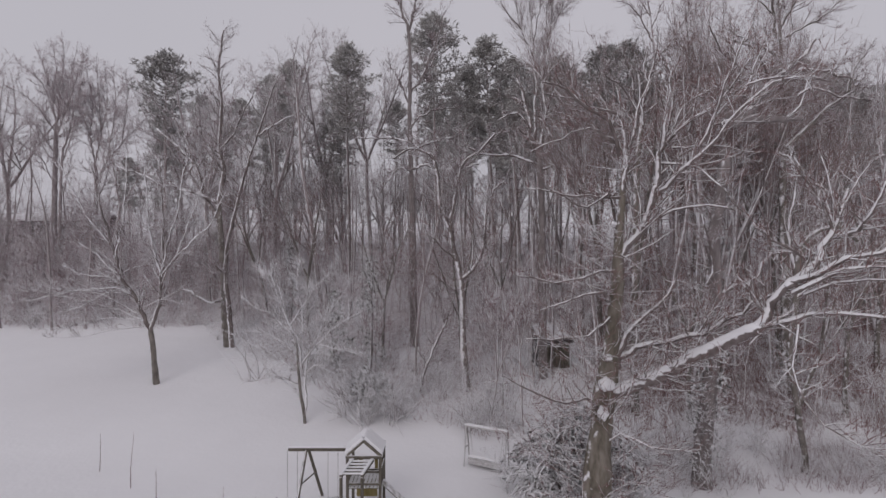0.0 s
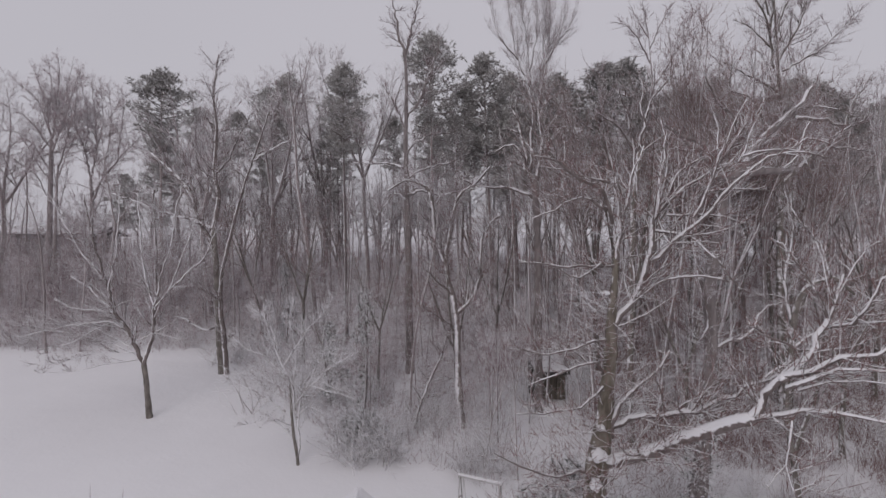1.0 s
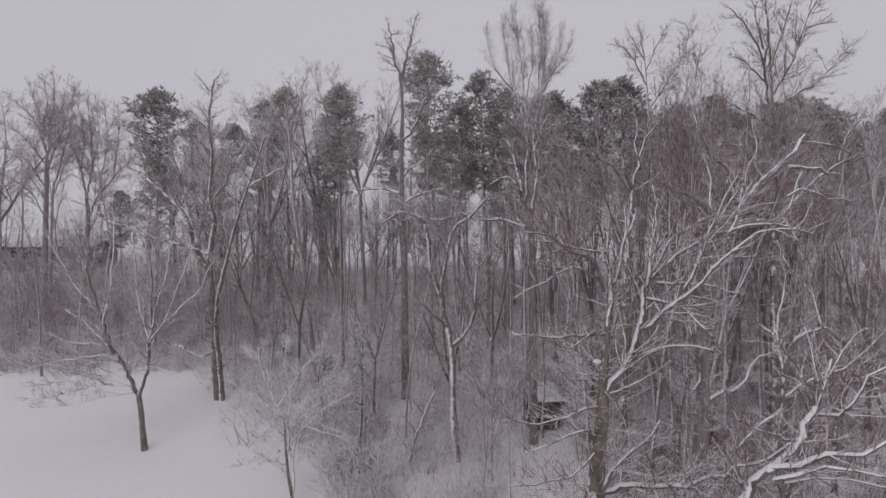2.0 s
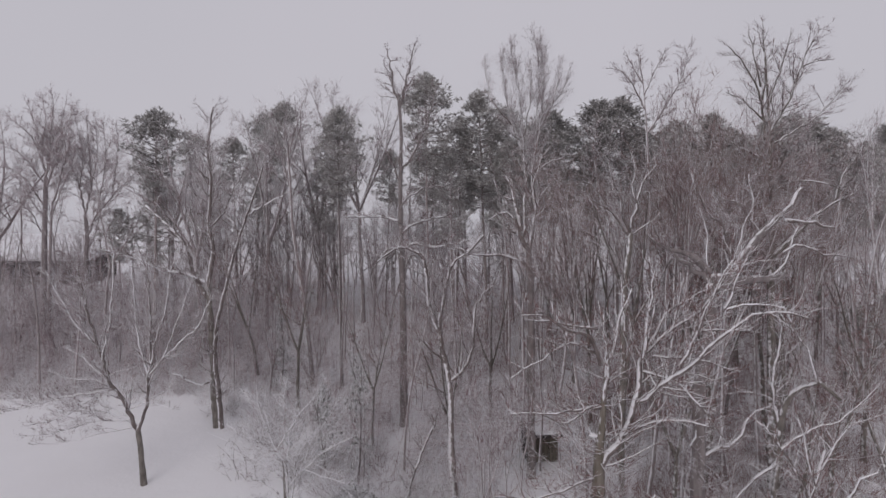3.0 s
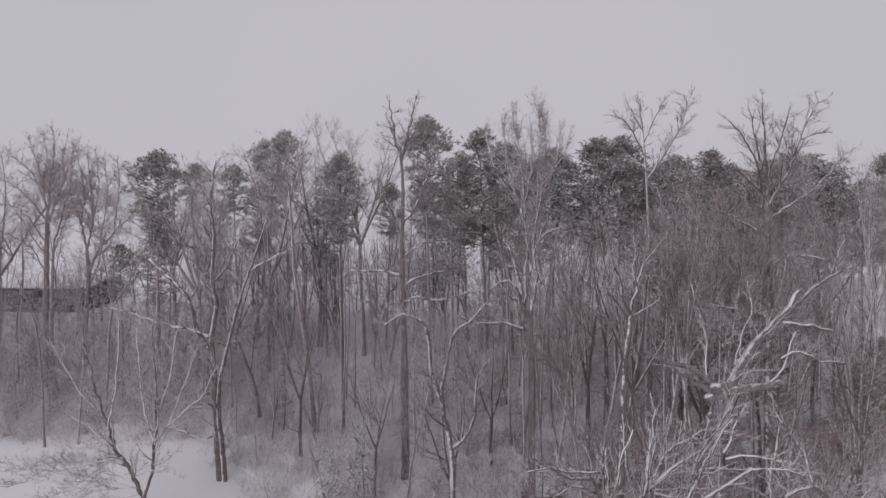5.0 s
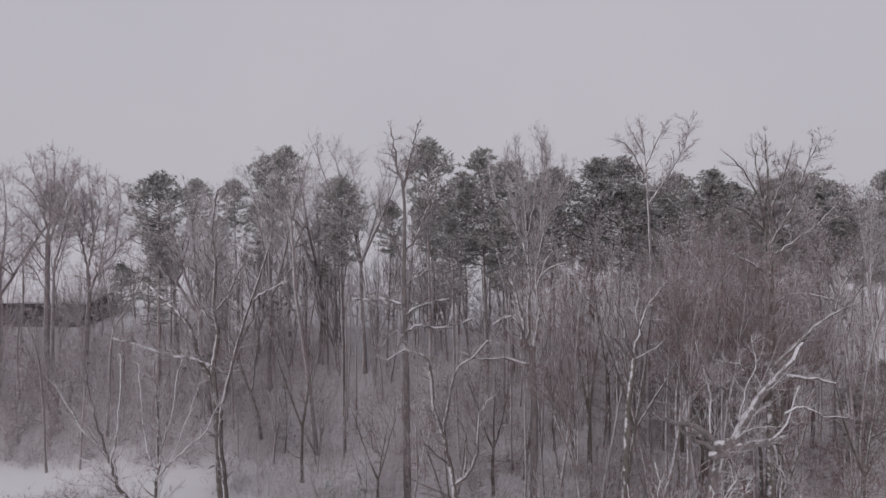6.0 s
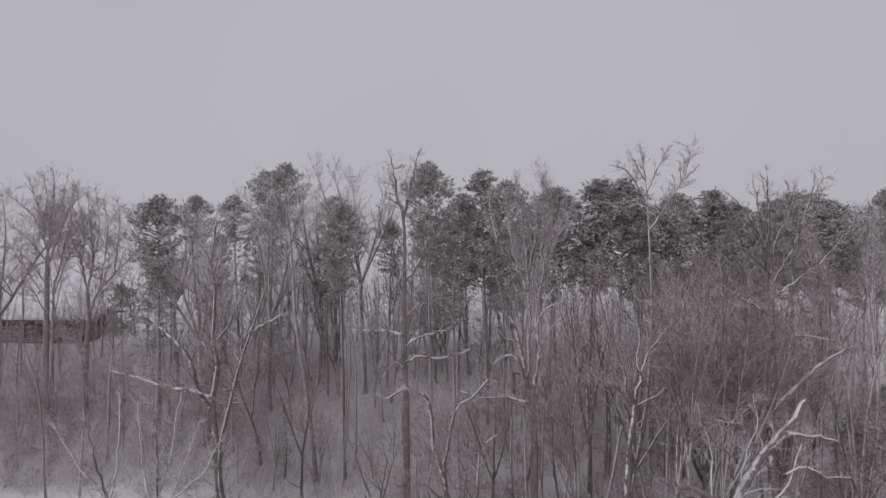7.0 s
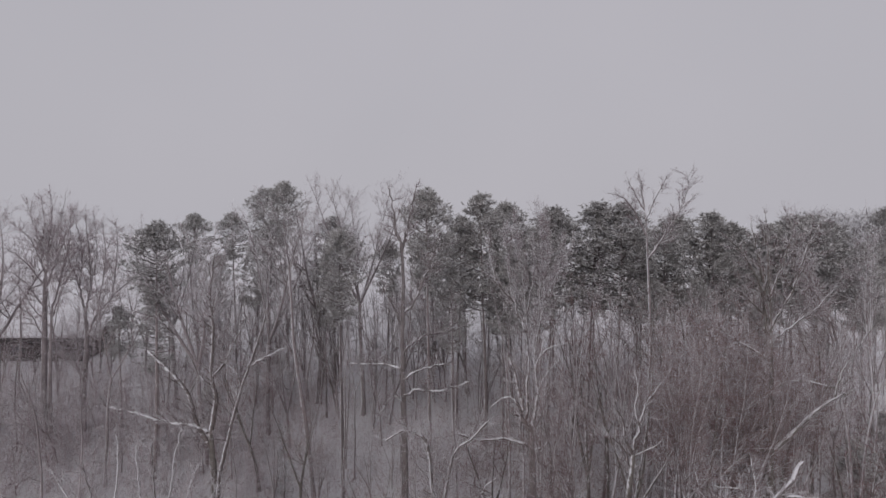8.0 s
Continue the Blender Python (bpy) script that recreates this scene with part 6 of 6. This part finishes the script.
def garden_shed():
    x, y = 7.75, 37.4
    root = thing("garden_shed", x, y, ground_z(x, y) - 0.05, "small dark timber shed under a sloping snow-covered roof", "shed", rz=6)
    for i in range(10):
        if not 4 <= i <= 6:
            box_part("wall_board", WOOD, root, (-0.98 + 0.218 * i, -0.9, 0.92), (0.205, 0.035, 1.86 + 0.03 * (i % 3)))
    box_part("door", WOOD, root, (0.1, -0.88, 0.88), (0.62, 0.04, 1.72), label="weathered plank door")
    box_part("lintel", DARK_WOOD, root, (0.1, -0.9, 1.82), (0.66, 0.06, 0.14))
    for px in (-1.08, 1.08):
        bm = bmesh.new()
        low = [bm.verts.new((px + w, y0, 0)) for w in (-0.025, 0.025) for y0 in (-0.88, 0.88)]
        top = [bm.verts.new((px + w, y0, z0)) for w in (-0.025, 0.025) for y0, z0 in ((-0.88, 1.98), (0.88, 2.56))]
        for f in ((low[0], low[1], top[1], top[0]), (low[3], low[2], top[2], top[3]), (low[2], low[0], top[0], top[2]), (low[1], low[3], top[3], top[1]), (top[0], top[1], top[3], top[2]), (low[1], low[0], low[2], low[3])):
            bm.faces.new(f)
        part("side_wall", bm_mesh("side_wall", DARK_WOOD, bm), root)
    box_part("back_wall", DARK_WOOD, root, (0, 0.9, 1.28), (2.1, 0.05, 2.56))
    for i in range(4):
        box_part("rafter", DARK_WOOD, root, (-1.02 + 0.68 * i, -0.1, 2.3), (0.08, 2.5, 0.12), rx=18)
    roof = box_part("roof", DARK_WOOD, root, (0.02, -0.1, 2.41), (2.36, 2.55, 0.09), rx=18)
    box_part("fascia", DARK_WOOD, root, (0.02, -1.35, 1.93), (2.5, 0.05, 0.26), ry=-2)
    bm = bmesh.new()
    bmesh.ops.create_grid(bm, x_segments=14, y_segments=12, size=0.5)
    for v in bm.verts:
        u, w = v.co.x * 2, v.co.y * 2
        edge = max(0.0, 1 - max(abs(u), abs(w)) ** 6)
        v.co = Vector((0.03 + u * 1.12, -0.1 + w * 1.17, 2.47 + 0.38 * w + edge * (0.2 + 0.09 * noise.noise((u * 1.7, w * 1.7, 4.0)))))
    part("snow", bm_mesh("snow", LIMB_SNOW, bm, True), roof, "thick uneven snow on the roof")
    return root


garden_shed()


def far_house():
    gz = ground_z(-66, 78)
    root = thing("far_house", -66, 78, gz - 0.2, "long dark-sided house with a snow-covered roof behind the trees", "house")
    box_part("wall", WALL, root, (0, 4, 1.7), (27, 8, 3.9))
    for side in (-1, 1):
        roof = box_part("roof", WALL, root, (0, 4 + side * 2.28, 4.2), (28.2, 4.75, 0.2), rx=-side * 14)
        part("snow", bm_mesh("snow", LIMB_SNOW, boxes(((0, 4 + side * 2.28, 4.42), (28.3, 4.7, 0.3), 0, -side * 14, 0))), roof, "thick snow on the roof")
    for x in (-13.4, 13.4):
        bm = bmesh.new()
        corners = [bm.verts.new((x + dx, y, z)) for dx in (-0.08, 0.08) for y, z in ((0.1, 3.6), (7.9, 3.6), (4, 4.6))]
        for face in ((0, 1, 2), (5, 4, 3), (0, 3, 4, 1), (1, 4, 5, 2), (2, 5, 3, 0)):
            bm.faces.new([corners[k] for k in face])
        part("gable", bm_mesh("gable", WALL, bm), root)
    for x in (-10, -5.5, -1, 3.5, 9.5):
        window = box_part("window", DARK_WOOD, root, (x, -0.03, 2.0), (1.7, 0.12, 1.3))
        for dx in (-0.4, 0.4):
            part("pane", bm_mesh("pane", GLASS, boxes(((x + dx, -0.1, 2.0), (0.7, 0.03, 1.1), 0, 0, 0))), window)
    door = box_part("door", DARK_WOOD, root, (6.6, -0.04, 1.1), (1.0, 0.12, 2.1))
    part("handle", mesh_of("handle", ROPE, tube_data([([(6.95, -0.14, 1.1), (6.95, -0.14, 1.25)], [0.03, 0.03])], 6)), door)
    return root


far_house()

# evergreen bush at the sycamore's foot, and stalks that stick out of the lawn
def evergreen_bush(x, y, height, reach, canes, seed, label):
    rng = random.Random(seed)
    root = thing("evergreen_bush", x, y, ground_z(x, y), label, "bush")
    fronds, centres = [], []
    for _ in range(canes):
        a, k = rng.uniform(0, 6.28), rng.random() ** 0.6
        out = Vector((math.cos(a), math.sin(a), 0))
        top = height * (1 - 0.6 * k * k) * rng.uniform(0.75, 1.05)
        way = smooth_path([Vector((0, 0, -0.2)) + out * 0.1, out * reach * k * 0.5 + Vector((0, 0, top * 0.7)), out * reach * k * 0.85 + Vector((0, 0, top)), out * reach * k * 1.12 + Vector((0, 0, top * 0.8)), out * reach * k * 1.25 + Vector((0, 0, top * 0.52))], 0.3, rng, 0.06)
        fronds.append((way, [0.07 - 0.035 * i / (len(way) - 1) for i in range(len(way))]))
        centres += [tuple(q + unit(rng) * 0.12) for q in way[len(way) // 3:]]
    side = sprout(rng, fronds, 4.0, 0.3, 0.34, (30, 60), 4, -0.16, 0.12, 0.8, 0.6, 0.028, 16)
    part("branchwork", mesh_of("branchwork", (TWIG_WHITE, LADEN), (*tube_data(fronds, 5), 1), tube_data(side, 4), spikes(rng, side, 6.0, 0.3, 0.022, up=-0.6, spread=0.45)), root, kind="stuff")
    part("foliage", mesh_of("foliage", LEAVES, needle_clumps(rng, centres, [(0.24, 0.24, 0.2)] * len(centres), 2, 5, 0.3, 0.06), smooth=False), root, "dark snow-dusted foliage", "stuff")
    return root


evergreen_bush(5.2, 20.2, 3.7, 2.3, 64, 101, "broad evergreen bush with drooping snow-laden branches")
evergreen_bush(7.0, 21.6, 1.7, 1.0, 26, 102, "low evergreen bush half buried in snow")
evergreen_bush(-4.4, 30.2, 2.0, 1.5, 40, 103, "dark evergreen tangle at the edge of the wood")
for x, y, h in ((-15.3, 23.1, 1.8), (-13.0, 21.6, 2.4), (-11.4, 20.6, 1.3), (-7.2, 19.9, 0.5), (-6.5, 20.2, 0.4), (-8.6, 20.3, 0.7), (-4.0, 20.6, 0.5)):
    stalk = thing("stalk", x, y, ground_z(x, y), "thin bare stalk standing out of the snow", "stalk", "stalks on the lawn")
    r = random.Random(int(h * 10))
    main = branch(r, Vector((0, 0, -0.1)), Vector((0, 0, 1)), h, 0.018, 5, 0.0, 0.06)
    part("stem", mesh_of("stem", TWIG, tube_data([main], 5)), stalk)
    part("branchwork", mesh_of("branchwork", TWIG, spikes(r, [main], 4, 0.2, 0.008)), stalk, kind="stuff")
